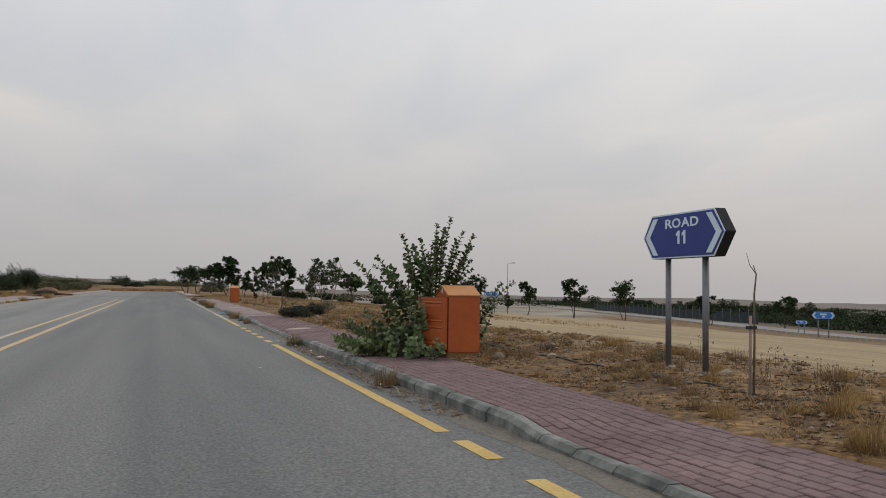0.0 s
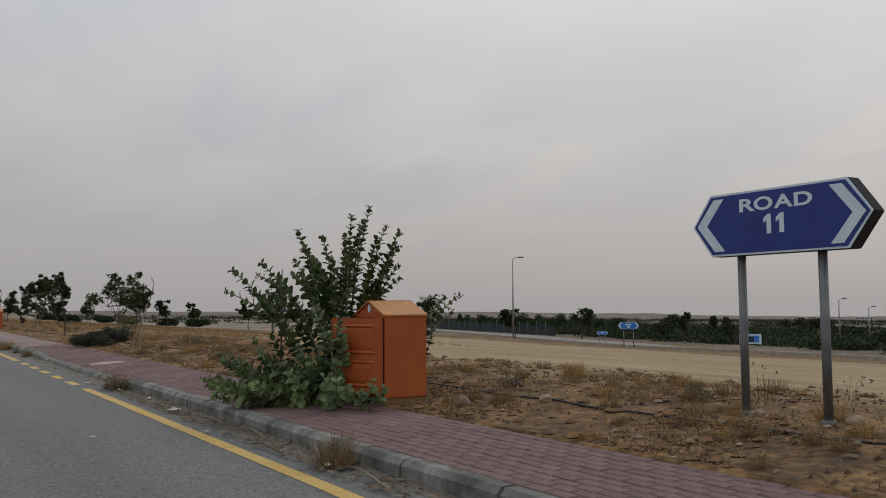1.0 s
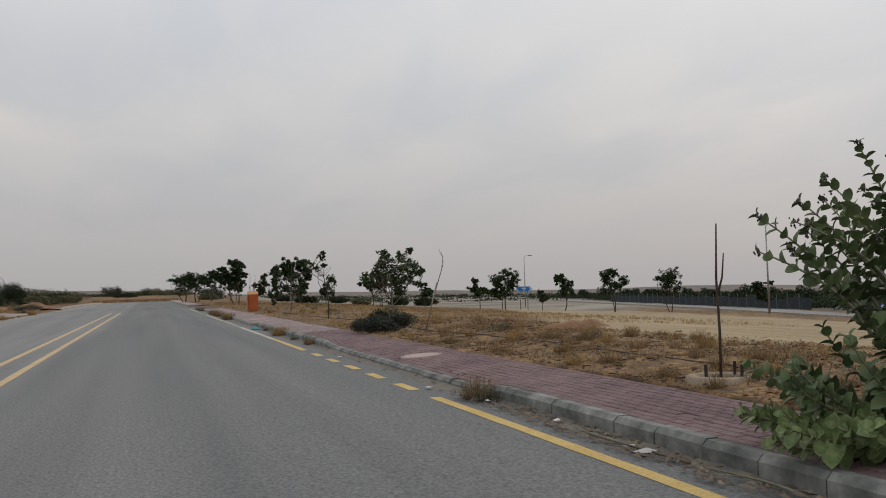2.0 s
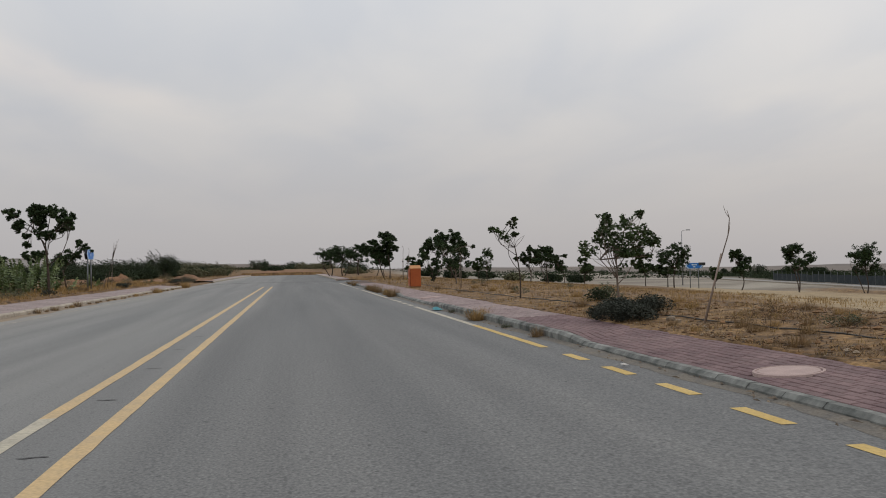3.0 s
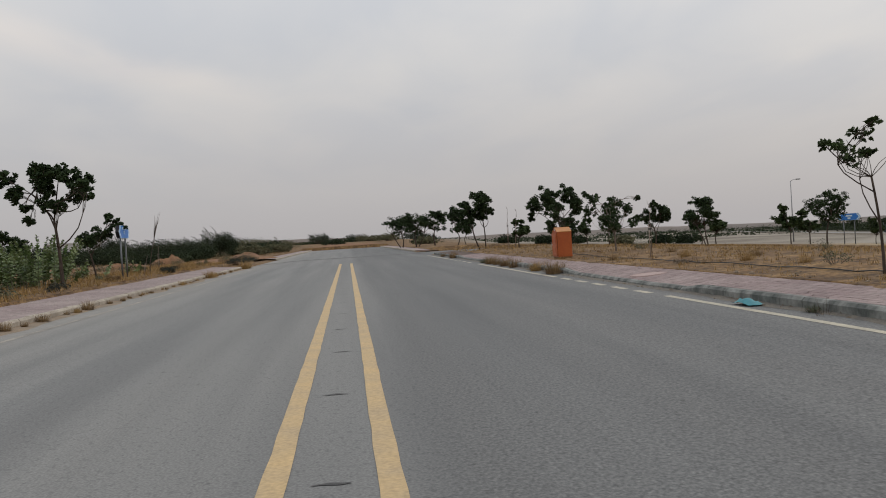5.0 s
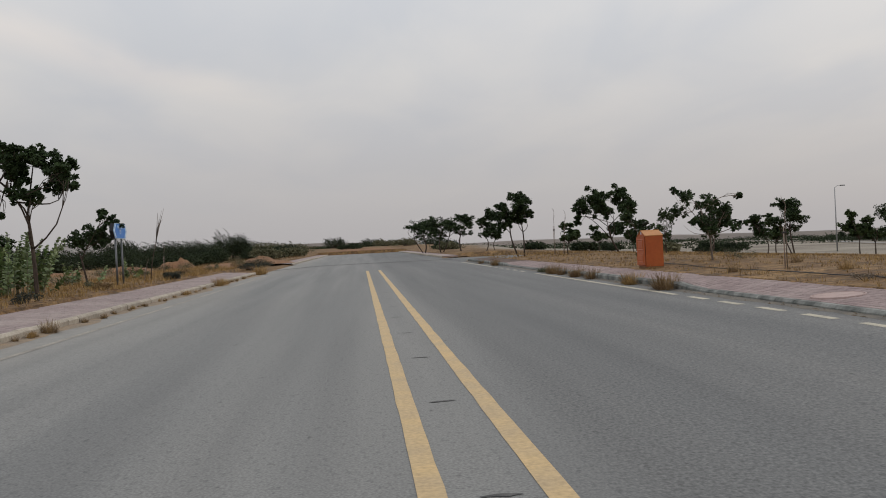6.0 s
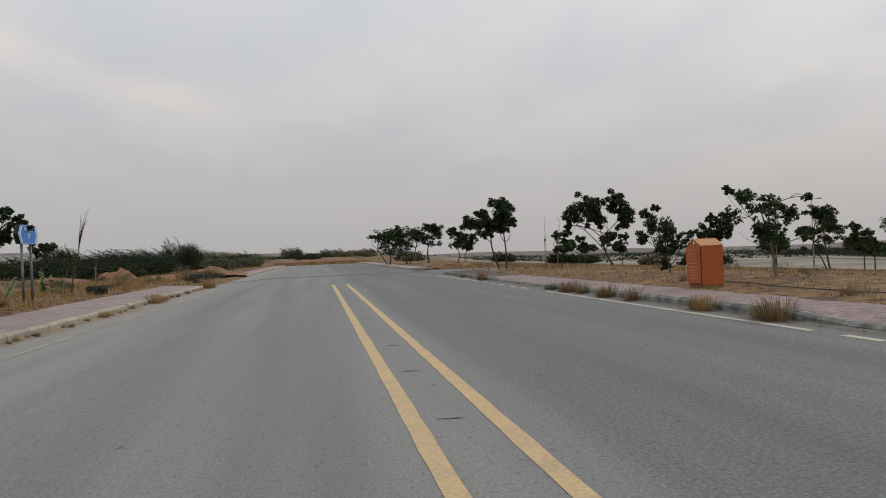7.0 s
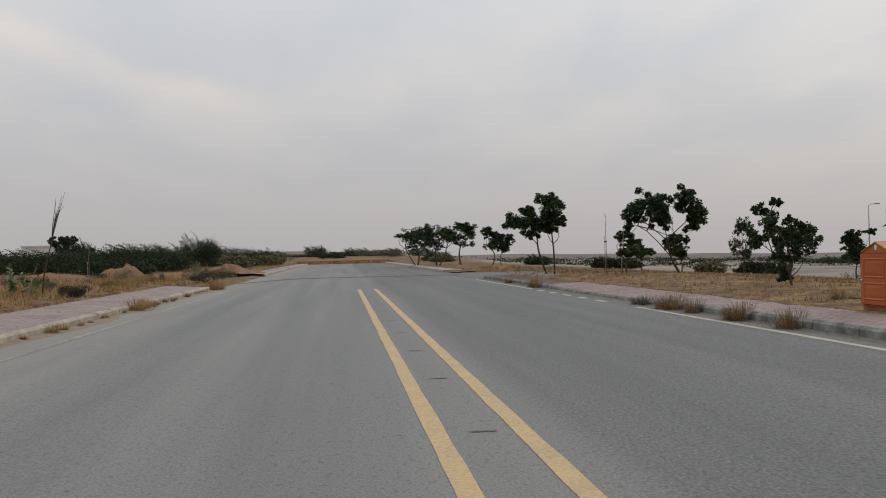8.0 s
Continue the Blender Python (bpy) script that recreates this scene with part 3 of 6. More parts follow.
# bare soil where the pavements leave off; it slips under the asphalt's edge
for x0, x1, y0, y1 in ((KERB_L + 0.2, -12.6, 82.9, 109.3), (KERB_R - 0.2, 5.0, 88.9, 90.1), (KERB_R - 0.2, 5.0, 103.9, 107.2)):
    nx, ny = 8, max(4, int((y1 - y0) / 0.6))
    vs = []
    for j in range(ny + 1):
        y = y0 + (y1 - y0) * j / ny
        for i in range(nx + 1):
            x = x0 + (x1 - x0) * i / nx
            z = 0.05 + 0.10 * noise.noise((x * 1.1, y * 0.9, 2)) + 0.14 * smooth(y1 - 3, y1, y) * (ny > 10)
            vs.append((x, y, -0.035 if i == 0 else z * min(1, i / 2)))
    fs = [(j * (nx + 1) + i, j * (nx + 1) + i + 1, (j + 1) * (nx + 1) + i + 1, (j + 1) * (nx + 1) + i) for j in range(ny) for i in range(nx)]
    if x1 < x0:
        fs = [f[::-1] for f in fs]
    tagged(mesh_ob("verge_soil", vs, fs, M_soil, smooth=True), "bare reddish soil where the pavement leaves off", "soil", kind="structure")
# short dark crack seams between the centre lines
for k in range(24):
    y = 14.1 + 2.735 * k + rng.uniform(-0.06, 0.06)
    if y > 78:
        break
    vs, kk = [], 7
    x0 = -3.26 + rng.uniform(-0.03, 0.03)
    for i in range(kk):
        x = x0 - 0.11 + 0.22 * i / (kk - 1)
        w = 0.006 + 0.020 * math.sin(math.pi * i / (kk - 1)) * rng.uniform(0.3, 1.3)
        yy = y + 0.03 * noise.noise((x * 9, y, 2))
        vs += [(x, yy - w, 0.0065), (x, yy + w, 0.0065)]
    tagged(mesh_ob("road_crack", vs, [(2 * i, 2 * i + 2, 2 * i + 3, 2 * i + 1) for i in range(kk - 1)], M_patch), "short dark crack between the centre lines", "crack", kind="structure")
# sand and dust gathered in the gutters
M_dust = mat("gutter_sand", (0.27, 0.20, 0.13), (0.20, 0.165, 0.125), 3.0, 0.95, fine=0.3, fine_scale=30, bump=0.6, bump_scale=30)
M_grit = mat("gutter_grit", (0.165, 0.145, 0.115), (0.115, 0.108, 0.096), 3.0, 0.95, fine=0.3, fine_scale=30, bump=0.6, bump_scale=30)
for name, xa, base, y0, y1, side in (("gutter_sand", KERB_R + 0.01, 0.24, 0, 89, -1), ("gutter_sand", KERB_L - 0.01, 0.42, 8, 83, 1)):
    vs, k = [], int((y1 - y0) / 0.25)
    for i in range(k + 1):
        y = y0 + (y1 - y0) * i / k
        w = base * (0.75 + 0.9 * noise.noise((y * 0.45, xa, 2))) + 0.05 * noise.noise((y * 3.1, xa, 9))
        w = max(w, 0.05)
        e = -0.0022 * abs(xa + 3.26)
        vs += [(xa, y, e + 0.03 + 0.012 * noise.noise((y * 2, 0, 0))), (xa + side * w * 0.5, y, e + 0.014), (xa + side * w, y, e + 0.0045)]
    fs = []
    for i in range(k):
        fs += [(3 * i, 3 * i + 1, 3 * i + 4, 3 * i + 3), (3 * i + 1, 3 * i + 2, 3 * i + 5, 3 * i + 4)]
    tagged(mesh_ob(name, vs, fs, M_grit if side < 0 else M_dust, smooth=True), "sand and dust lying along the kerb", "sand", kind="structure")

for name, xa, y0, y1, side in (("verge_spill", WALK_R + 0.06, 2, 89, -1), ("verge_spill", WALK_L - 0.06, 40, 83, 1)):
    vs, k = [], int((y1 - y0) / 0.12)
    for i in range(k + 1):
        y = y0 + (y1 - y0) * i / k
        w = max(0.02, 0.04 + 0.20 * noise.noise((y * 0.5, xa, 5)) + 0.14 * noise.noise((y * 2.7, xa, 1)))
        for f, dz in ((0.0, 0.018), (0.55, 0.010 + 0.012 * noise.noise((y * 4, 3, 3))), (1.0, -0.006)):
            x = xa + side * (0.06 + w * f)
            base = WALK_Z if side < 0 else 0.24
            fall = (base - (kerb_top(y) if side < 0 else 0.14)) / (1.27 if side < 0 else 1.66)
            vs.append((x, y, base - fall * abs(x - xa) + 0.004 + dz))
    fs = []
    for i in range(k):
        fs += [(3 * i, 3 * i + 1, 3 * i + 4, 3 * i + 3), (3 * i + 1, 3 * i + 2, 3 * i + 5, 3 * i + 4)]
    tagged(mesh_ob(name, vs, fs, M_soil, smooth=True), "dry soil spilling over the edge of the paving", "soil", kind="structure")

# bed of the pavements, with kerbstones and pavers on it
def walk_z(x, y):
    """Top of the right-hand pavement."""
    k = kerb_top(y)
    return k + (WALK_Z - k) * (x - KERB_R - 0.14) / (WALK_R - KERB_R - 0.14)


def bed(name, x0, x1, y0, y1, zf, label):
    vs, k = [], int((y1 - y0) / 0.4)
    for i in range(k + 1):
        y = y0 + (y1 - y0) * i / k
        vs += [(x0, y, zf(x0, y) - 0.012), (x1, y, zf(x1, y) - 0.012), (x0, y, -0.3), (x1, y, -0.3)]
    fs = []
    for i in range(k):
        a = 4 * i
        fs += [(a, a + 1, a + 5, a + 4), (a + 1, a + 3, a + 7, a + 5), (a + 2, a, a + 4, a + 6)]
    fs += [(0, 2, 3, 1), (4 * k, 4 * k + 1, 4 * k + 3, 4 * k + 2)]
    return tagged(mesh_ob(name, vs, fs, M_joint), label, "pavement", kind="structure")


def walk_l(x, y):
    return 0.14 + 0.10 * (KERB_L - 0.14 - x) / (KERB_L - 0.14 - WALK_L)


pave_r = bed("pavement_right", KERB_R + 0.13, WALK_R, -4, 89, walk_z, "red block-paved pavement with dusty joints")
pave_l = bed("pavement_left", WALK_L, KERB_L - 0.13, 8, 83, walk_l, "dusty pink block-paved pavement")
pave_r2 = bed("pavement_far_right", KERB_R + 0.13, WALK_R, 107, 188, lambda x, y: 0.16, "far pink paved pavement")
pave_l2 = bed("pavement_far_left", WALK_L, KERB_L - 0.13, 109, 188, lambda x, y: 0.16, "far pink paved pavement")
for o in (pave_r2, pave_l2):
    o.data.materials[0] = M_paver_l


def kerb_run(name, x, side, y0, y1, step_len, top, material, label):
    """Kerbstones with a chamfered road edge; each is a part."""
    run = thing(name, label, "kerb", kind="structure")
    y = y0
    while y < y1:
        ln = step_len * rng.uniform(0.96, 1.02)
        a, b = y + 0.006, y + ln - 0.006
        dz, dx = rng.uniform(-0.006, 0.006), rng.uniform(-0.008, 0.008)
        vs = []
        for yy in (a, b):
            h = top(yy) + dz
            c = 0.045
            p = [(0, -0.1), (0, h - c), (c, h), (0.14, h), (0.14, -0.1)]
            vs += [(x + dx + side * px, yy, pz) for px, pz in p]
        fs = [(0, 1, 2, 3, 4), (9, 8, 7, 6, 5)] + [(i, i + 5, (i + 1) % 5 + 5, (i + 1) % 5) for i in range(5)]
        if side > 0:
            fs = [f[::-1] for f in fs]
        mesh_ob("kerbstone", vs, fs, material, run)
        y += ln
    return run


kerb_run("kerb_right", KERB_R, 1, -2, 89, 0.62, kerb_top, M_kerb, "weathered grey concrete kerb with dropped crossings")
kerb_run("kerb_left", KERB_L, -1, 8, 83, 0.62, lambda y: 0.15, M_kerb_l, "dusty pale concrete kerb")
kerb_run("kerb_far_right", KERB_R, 1, 107, 188, 3.0, lambda y: 0.16, M_kerb_l, "far concrete kerb")
kerb_run("kerb_far_left", KERB_L, -1, 109, 188, 3.0, lambda y: 0.16, M_kerb_l, "far concrete kerb")

# ---- things on the right-hand side ----
def arrow_sign(name, m, label, blue, lettered, posts=True, post_h=1.45, size=1.0, group=""):
    """Double-ended direction sign: a deep case with pointed ends on two posts. It faces -x; its middle lies at the origin."""
    s = thing(name, label, "sign", m, group)
    hy, ht, hz = 0.70 * size, 0.91 * size, 0.29 * size
    z = post_h + hz
    hexa = [(-ht, z), (-hy, z - hz), (hy, z - hz), (ht, z), (hy, z + hz), (-hy, z + hz)]

    def inset(f, g):
        return [(y * f, z + (c - z) * g) for y, c in hexa]

    part("case", prism(hexa, "x", 0.0, 0.15 * size, 0.006), M_back, s, "black deep sign case")
    part("rim", prism(inset(0.995, 0.99), "x", -0.006, 0.001), M_white, s, "white rim")
    part("face", prism(inset(0.972, 0.93), "x", -0.010, -0.005), blue, s, "blue face")
    for sg in (-1, 1):
        a, b = ht * 0.935, hy * 0.93
        w = 0.115 * size
        band = [(sg * b, z + hz * 0.84), (sg * a, z), (sg * b, z - hz * 0.84), (sg * (b - w), z - hz * 0.84), (sg * (a - w), z), (sg * (b - w), z + hz * 0.84)]
        bm = bmesh.new()
        up = [bm.verts.new((-0.013, p[0], p[1])) for p in band]
        dn = [bm.verts.new((-0.009, p[0], p[1])) for p in band]
        for q in ((0, 1, 4, 5), (1, 2, 3, 4)):
            bm.faces.new([up[i] for i in q])
            bm.faces.new([dn[i] for i in q][::-1])
        for i in range(6):
            bm.faces.new((up[i], dn[i], dn[(i + 1) % 6], up[(i + 1) % 6]))
        part("chevron", bm, M_white, s, "white chevron band")
    if lettered:
        for yy in (0.075, -0.055):
            one = [(0.0, 0.0), (0.046, 0.0), (0.046, 0.172), (0.012, 0.172), (-0.034, 0.135), (-0.034, 0.098), (0.0, 0.117)]
            part("digit", prism([(yy - u, z - 0.112 + v) for u, v in one], "x", -0.0135, -0.009), M_white, s, "white raised digit")
        for ch, yy, zz, hh, wide in (("R", 0.29, 0.105, 0.112, 1.75), ("O", 0.105, 0.105, 0.112, 1.55), ("A", -0.10, 0.105, 0.112, 1.6), ("D", -0.29, 0.105, 0.112, 1.6)):
            cu = bpy.data.curves.new("letter", "FONT")
            cu.body, cu.size, cu.align_x, cu.extrude, cu.offset = ch, hh / 0.70, "CENTER", 0.0015, 0.004
            tmp = new("letter", cu)
            dg = bpy.context.evaluated_depsgraph_get()
            me = bpy.data.meshes.new_from_object(tmp.evaluated_get(dg))
            bpy.data.objects.remove(tmp)
            me.materials.clear()
            me.materials.append(M_white)
            share("letter", me, s, Matrix.Translation((-0.0125, yy, z + zz)) @ Euler((radians(90), 0, radians(-90))).to_matrix().to_4x4() @ Matrix.Diagonal((wide, 1, 1, 1)), "white raised letter")
    else:
        for zz, wd in ((z + 0.09 * size, 0.5), (z - 0.11 * size, 0.22)):
            part("lettering", box(-0.014, -0.009, -wd * size / 2, wd * size / 2, zz - 0.06 * size, zz + 0.06 * size), M_white, s, "white bar of unreadable writing")
    if posts:
        for yy in (-0.40 * size, 0.42 * size):
            sp = Soup()
            sp.tube([(0.075 * size, yy, -0.15), (0.075 * size, yy, post_h + 0.02)], [0.038, 0.038], 14)
            sp.ob("post", M_post, s, smooth=True)
            part("base_collar", box(0.075 * size - 0.05, 0.075 * size + 0.05, yy - 0.05, yy + 0.05, -0.1, 0.035, 0.01), M_galv, s)
    return s


arrow_sign("road_sign", pose(6.27, 9.25, 0.30, 0, 0, -1.0), "navy blue double-pointed road sign on two grey posts in the verge", M_blue, True, post_h=1.44)


def cabinet(name, m, ajar, label, group):
    """Utility cabinet with a gabled top. Door faces -x; the origin is the middle of its base."""
    c = thing(name, label, "cabinet", m, group)
    dx, dy, h, top = 0.27, 0.40, 0.95, 1.11
    part("plinth", box(-dx + 0.01, dx - 0.01, -dy + 0.01, dy - 0.01, -0.15, 0.034, 0.008), M_clod, c, "soil-stained plinth")
    bm = bmesh.new()
    box(-dx + 0.012, dx, -dy, dy, 0.03, h, 0.006, bm)
    part("body", bm, M_orange, c)
    # gable walls above the eaves, then two roof slabs
    part("gable", prism([(-dy + 0.004, h - 0.004), (dy - 0.004, h - 0.004), (0.02, top - 0.016), (-0.02, top - 0.016)], "x", -dx + 0.014, dx - 0.002), M_orange, c)
    roof = [(-dy - 0.012, h - 0.016), (-dy - 0.012, h + 0.004), (-0.022, top), (-0.022, top - 0.022)]
    part("roof_panel", prism(roof, "x", -dx - 0.006, dx + 0.012, 0.003), M_orange_roof, c, "orange roof slope, coloured lighter as if lit from above")
    part("roof_panel", prism([(-y, z) for y, z in roof][::-1], "x", -dx - 0.006, dx + 0.012, 0.003), M_orange_roof, c, "orange roof slope, coloured lighter as if lit from above")
    part("ridge_cap", box(-dx - 0.008, dx + 0.014, -0.026, 0.026, top - 0.022, top + 0.006, 0.004), M_orange_roof, c, "orange flat ridge, coloured lighter as if lit from above")
    sp = Soup()
    ring = [(-dx + 0.008, 0.034 * math.cos(t), h + 0.072 + 0.046 * math.sin(t)) for t in np.linspace(0, 2 * math.pi, 20, endpoint=False)]
    sp.add(ring + [(p[0] + 0.008, p[1], p[2]) for p in ring], [tuple(range(20))] + [(i, (i + 1) % 20, 20 + (i + 1) % 20, 20 + i) for i in range(20)])
    sp.ob("badge", M_white, c, "pale oval badge on the gable")
    # the body is closed; this dark plate paints the shade behind the door
    part("door_recess", box(-dx + 0.004, -dx + 0.013, -dy + 0.01, dy - 0.01, 0.06, h - 0.03), M_gap, c, "near-black plate for the shade in the door opening")
    # panelled door leaf, hinged at its -y edge
    w, zb, zt = 2 * dy - 0.03, 0.07, h - 0.035
    bm = bmesh.new()
    box(-0.03, 0, 0, w, zb, zt, 0.004, bm)
    leaf = part("door", bm, M_orange, c)
    leaf.matrix_basis = Matrix.Translation((-dx + 0.0, -dy + 0.015, 0)) @ Matrix.Rotation(radians(ajar), 4, "Z")
    mid = zb + (zt - zb) * 0.48
    for z0, z1 in ((zb + 0.07, mid - 0.035), (mid + 0.035, zt - 0.07)):
        y0, y1 = 0.09, w - 0.09
        bm = bmesh.new()
        o = [bm.verts.new((-0.031, y, z)) for y, z in ((y0, z0), (y1, z0), (y1, z1), (y0, z1))]
        a = [bm.verts.new((-0.042, y, z)) for y, z in ((y0 + 0.018, z0 + 0.018), (y1 - 0.018, z0 + 0.018), (y1 - 0.018, z1 - 0.018), (y0 + 0.018, z1 - 0.018))]
        b = [bm.verts.new((-0.030, y, z)) for y, z in ((y0 + 0.04, z0 + 0.04), (y1 - 0.04, z0 + 0.04), (y1 - 0.04, z1 - 0.04), (y0 + 0.04, z1 - 0.04))]
        d = [bm.verts.new((-0.038, y, z)) for y, z in ((y0 + 0.085, z0 + 0.085), (y1 - 0.085, z0 + 0.085), (y1 - 0.085, z1 - 0.085), (y0 + 0.085, z1 - 0.085))]
        for p, q in ((o, a), (a, b), (b, d)):
            for i in range(4):
                bm.faces.new((p[i], p[(i + 1) % 4], q[(i + 1) % 4], q[i]))
        bm.faces.new(d)
        part("door_panel", bm, M_orange, leaf)
    bm = bmesh.new()
    bmesh.ops.create_uvsphere(bm, u_segments=10, v_segments=8, radius=0.016, matrix=Matrix.Translation((-0.045, w - 0.05, mid)))
    part("knob", bm, M_white, leaf, "small pale knob", True)
    return c


cabinet("utility_cabinet", pose(4.68, 13.30, 0.255, 0, 0, -3), 23, "orange gabled utility cabinet with its door ajar, overgrown by milkweed", "utility cabinets")
cabinet("utility_cabinet", pose(4.79, 59.30, 0.245, 0, 0, -2), 0, "orange gabled utility cabinet with closed panelled door", "utility cabinets")


# ---- plants ----
def branch_line(a, b, bend, k=5):
    """Points of a gently bent limb from a to b."""
    a, b = np.asarray(a, float), np.asarray(b, float)
    off = rng.normal(size=3) * bend * np.linalg.norm(b - a)
    return [a + (b - a) * t + off * math.sin(math.pi * t) for t in np.linspace(0, 1, k)]


def leafy_clump(crown, c, rad, n, size, flat=0.75):
    """Leaves round the ends of a clump's twigs: six to nine small tufts of uneven size, with gaps between them."""
    k = int(rng.integers(8, 12))
    for q in unit(k) * rad * rng.uniform(0.30, 1.30, (k, 1)):
        r = rad * rng.uniform(0.30, 0.52)
        m = max(6, int(1.35 * n / k))
        p = unit(m) * rng.random((m, 1)) ** 0.5 * r
        p = c + (q + p) * np.array([1.0, 1.0, flat])
        a, b = leaf_axes(m, size, size * 0.5, 0.35)
        crown.quads(p, a, b)


def lobed_tree(name, seed_no, fork, lobes, leaf, bark, label, radius=0.05, per=420, size=0.14, second=None, depth=0.8, bare=0, flat=0.85):
    """A tree whose limbs reach out to named lobes (across, height, radius); their depth is left to chance."""
    global rng
    rng = np.random.default_rng(seed_no)
    t = thing(name, label, "tree")
    wood, crown = Soup(), Soup()
    forks = [np.array((fork[0], 0.0, fork[1]))]
    stem = branch_line((0, 0, -0.12), forks[0], 0.06, 8)
    starts = [stem[-4:]]
    wood.tube(stem, np.linspace(radius, radius * 0.6, 8), 8)
    if second:
        forks.append(np.array((second[1], 0.15, second[2])))
        stem = branch_line((second[0], 0.1, -0.12), forks[1], 0.06, 8)
        starts.append(stem[-4:])
        wood.tube(stem, np.linspace(radius * 0.9, radius * 0.55, 8), 8)
    wide = max(abs(x) for x, z, r in lobes)
    for x, z, r in lobes:
        c = np.array((x, rng.uniform(-1, 1) * depth * wide, z))
        near = min(range(len(forks)), key=lambda i: abs(forks[i][0] - x))
        # later limbs leave an earlier limb part of the way up, so that they fork again
        src = starts[near][int(rng.integers(len(starts[near])))]
        line = branch_line(src, c, 0.12, 6)
        if len(starts[near]) < 9:
            starts[near] = starts[near] + [line[2], line[3]]
        wood.tube(line, np.linspace(radius * 0.42, 0.007, 6), 5)
        for j in range(4):
            wood.tube(branch_line(line[3 + j % 2], c + unit(1)[0] * r * 0.9, 0.1, 4), np.linspace(radius * 0.18, 0.004, 4), 4)
        leafy_clump(crown, c, r, int(per * (0.35 + (r / 0.5) ** 2)), size, flat)
        # a second clump beside it fills the crown in depth
        leafy_clump(crown, c + np.array((rng.normal() * r * 0.4, rng.choice([-1, 1]) * r * 1.2, rng.normal() * r * 0.3)), r * 0.8, int(per * (0.25 + 0.7 * (r / 0.5) ** 2)), size, flat)
    for i in range(bare):
        tip = forks[0] + np.array((rng.uniform(-0.8, 0.3), rng.uniform(-0.4, 0.4), rng.uniform(0.2, 0.8)))
        wood.tube(branch_line(forks[0], tip, 0.15, 5), np.linspace(radius * 0.3, 0.004, 5), 4)
    wood.ob("trunk", bark, t, smooth=True)
    crown.ob("crown", leaf, t)
    rng = np.random.default_rng(seed_no + 1000)
    return t


def make_tree(name, seed_no, h, w, fork, clumps, per, leaf, bark, lean=(0.0, 0.0), flat=0.55, twin=False, radius=0.05, label="", spread=0.17, bare=0, size=0.15):
    """Tapered trunk with limbs, and a crown of many small hanging leaves in uneven clumps."""
    global rng
    rng = np.random.default_rng(seed_no)
    t = thing(name, label, "tree")
    wood, crown = Soup(), Soup()
    top = np.array([lean[0], lean[1], h * fork])
    trunks = [top]
    wood.tube(branch_line((0, 0, -0.12), top, 0.05, 7), np.linspace(radius, radius * 0.62, 7), 8)
    if twin:
        other = top + np.array([0.35 * w * rng.uniform(0.6, 1), 0.2 * rng.normal(), 0.1])
        wood.tube(branch_line((0.12, 0.05, -0.12), other, 0.05, 7), np.linspace(radius * 0.8, radius * 0.5, 7), 8)
        trunks.append(other)
    mid = np.array([lean[0] * 1.5, lean[1] * 1.5, h * (fork + 1) / 2 + 0.02 * h])
    for i in range(clumps):
        u = unit(1)[0]
        u *= rng.uniform(0.35, 1.0) ** 0.5
        c = mid + u * np.array([w / 2 * 0.74, w / 2 * 0.74, h * (1 - fork) * flat * 0.9])
        rad = w * spread * rng.uniform(0.65, 1.15)
        c[2] = min(max(c[2], h * fork * rng.uniform(0.8, 1.05)), h - rad * 0.6)
        src = trunks[i % len(trunks)]
        wood.tube(branch_line(src, c, 0.1, 4), np.linspace(radius * 0.42, 0.006, 4), 5)
        leafy_clump(crown, c, rad, int(per * rng.uniform(0.7, 1.3)), size)
    for i in range(bare):
        c = mid + unit(1)[0] * np.array([w * 0.32, w * 0.32, h * 0.2])
        wood.tube(branch_line(trunks[0], c, 0.15, 4), np.linspace(radius * 0.25, 0.004, 4), 4)
    wood.ob("trunk", bark, t, smooth=True)
    crown.ob("crown", leaf, t)
    rng = np.random.default_rng(seed_no + 1000)
    return t


DENSE = "young dark-green tree with a dense rounded crown"
kinds = [
    make_tree("tree", 11, 3.9, 2.9, 0.42, 17, 250, M_leaf, M_bark, (0.25, 0), 0.5, True, 0.06, DENSE),
    make_tree("tree", 12, 4.2, 3.7, 0.44, 19, 270, M_leaf, M_bark, (-0.5, 0.2), 0.5, False, 0.07, DENSE),
    make_tree("tree", 13, 3.3, 2.4, 0.40, 15, 240, M_leaf, M_bark, (0.1, 0.1), 0.55, False, 0.05, DENSE),
    make_tree("tree", 14, 2.6, 2.3, 0.34, 17, 120, M_leaf2, M_bark, (0.0, 0.0), 0.6, True, 0.04, "young leafy olive-green tree with several stems", 0.15, 4, 0.13),
    make_tree("tree", 15, 3.6, 3.4, 0.40, 18, 260, M_leaf, M_bark, (0.0, 0.2), 0.45, True, 0.06, DENSE),
    make_tree("tree", 16, 1.8, 1.4, 0.32, 9, 160, M_leaf2, M_bark, (0.0, 0.0), 0.6, False, 0.03, "small bushy dark-green sapling"),
]
LABELS = [DENSE, "dark-green tree with a leaning bare trunk", DENSE, "young leafy olive-green tree with several stems", DENSE, "small bushy dark-green sapling"]
HEIGHTS = [3.9, 4.2, 3.3, 2.6, 3.6, 1.8]
WIDTHS = [2.9, 3.7, 2.4, 2.3, 3.4, 1.4]
used = set()


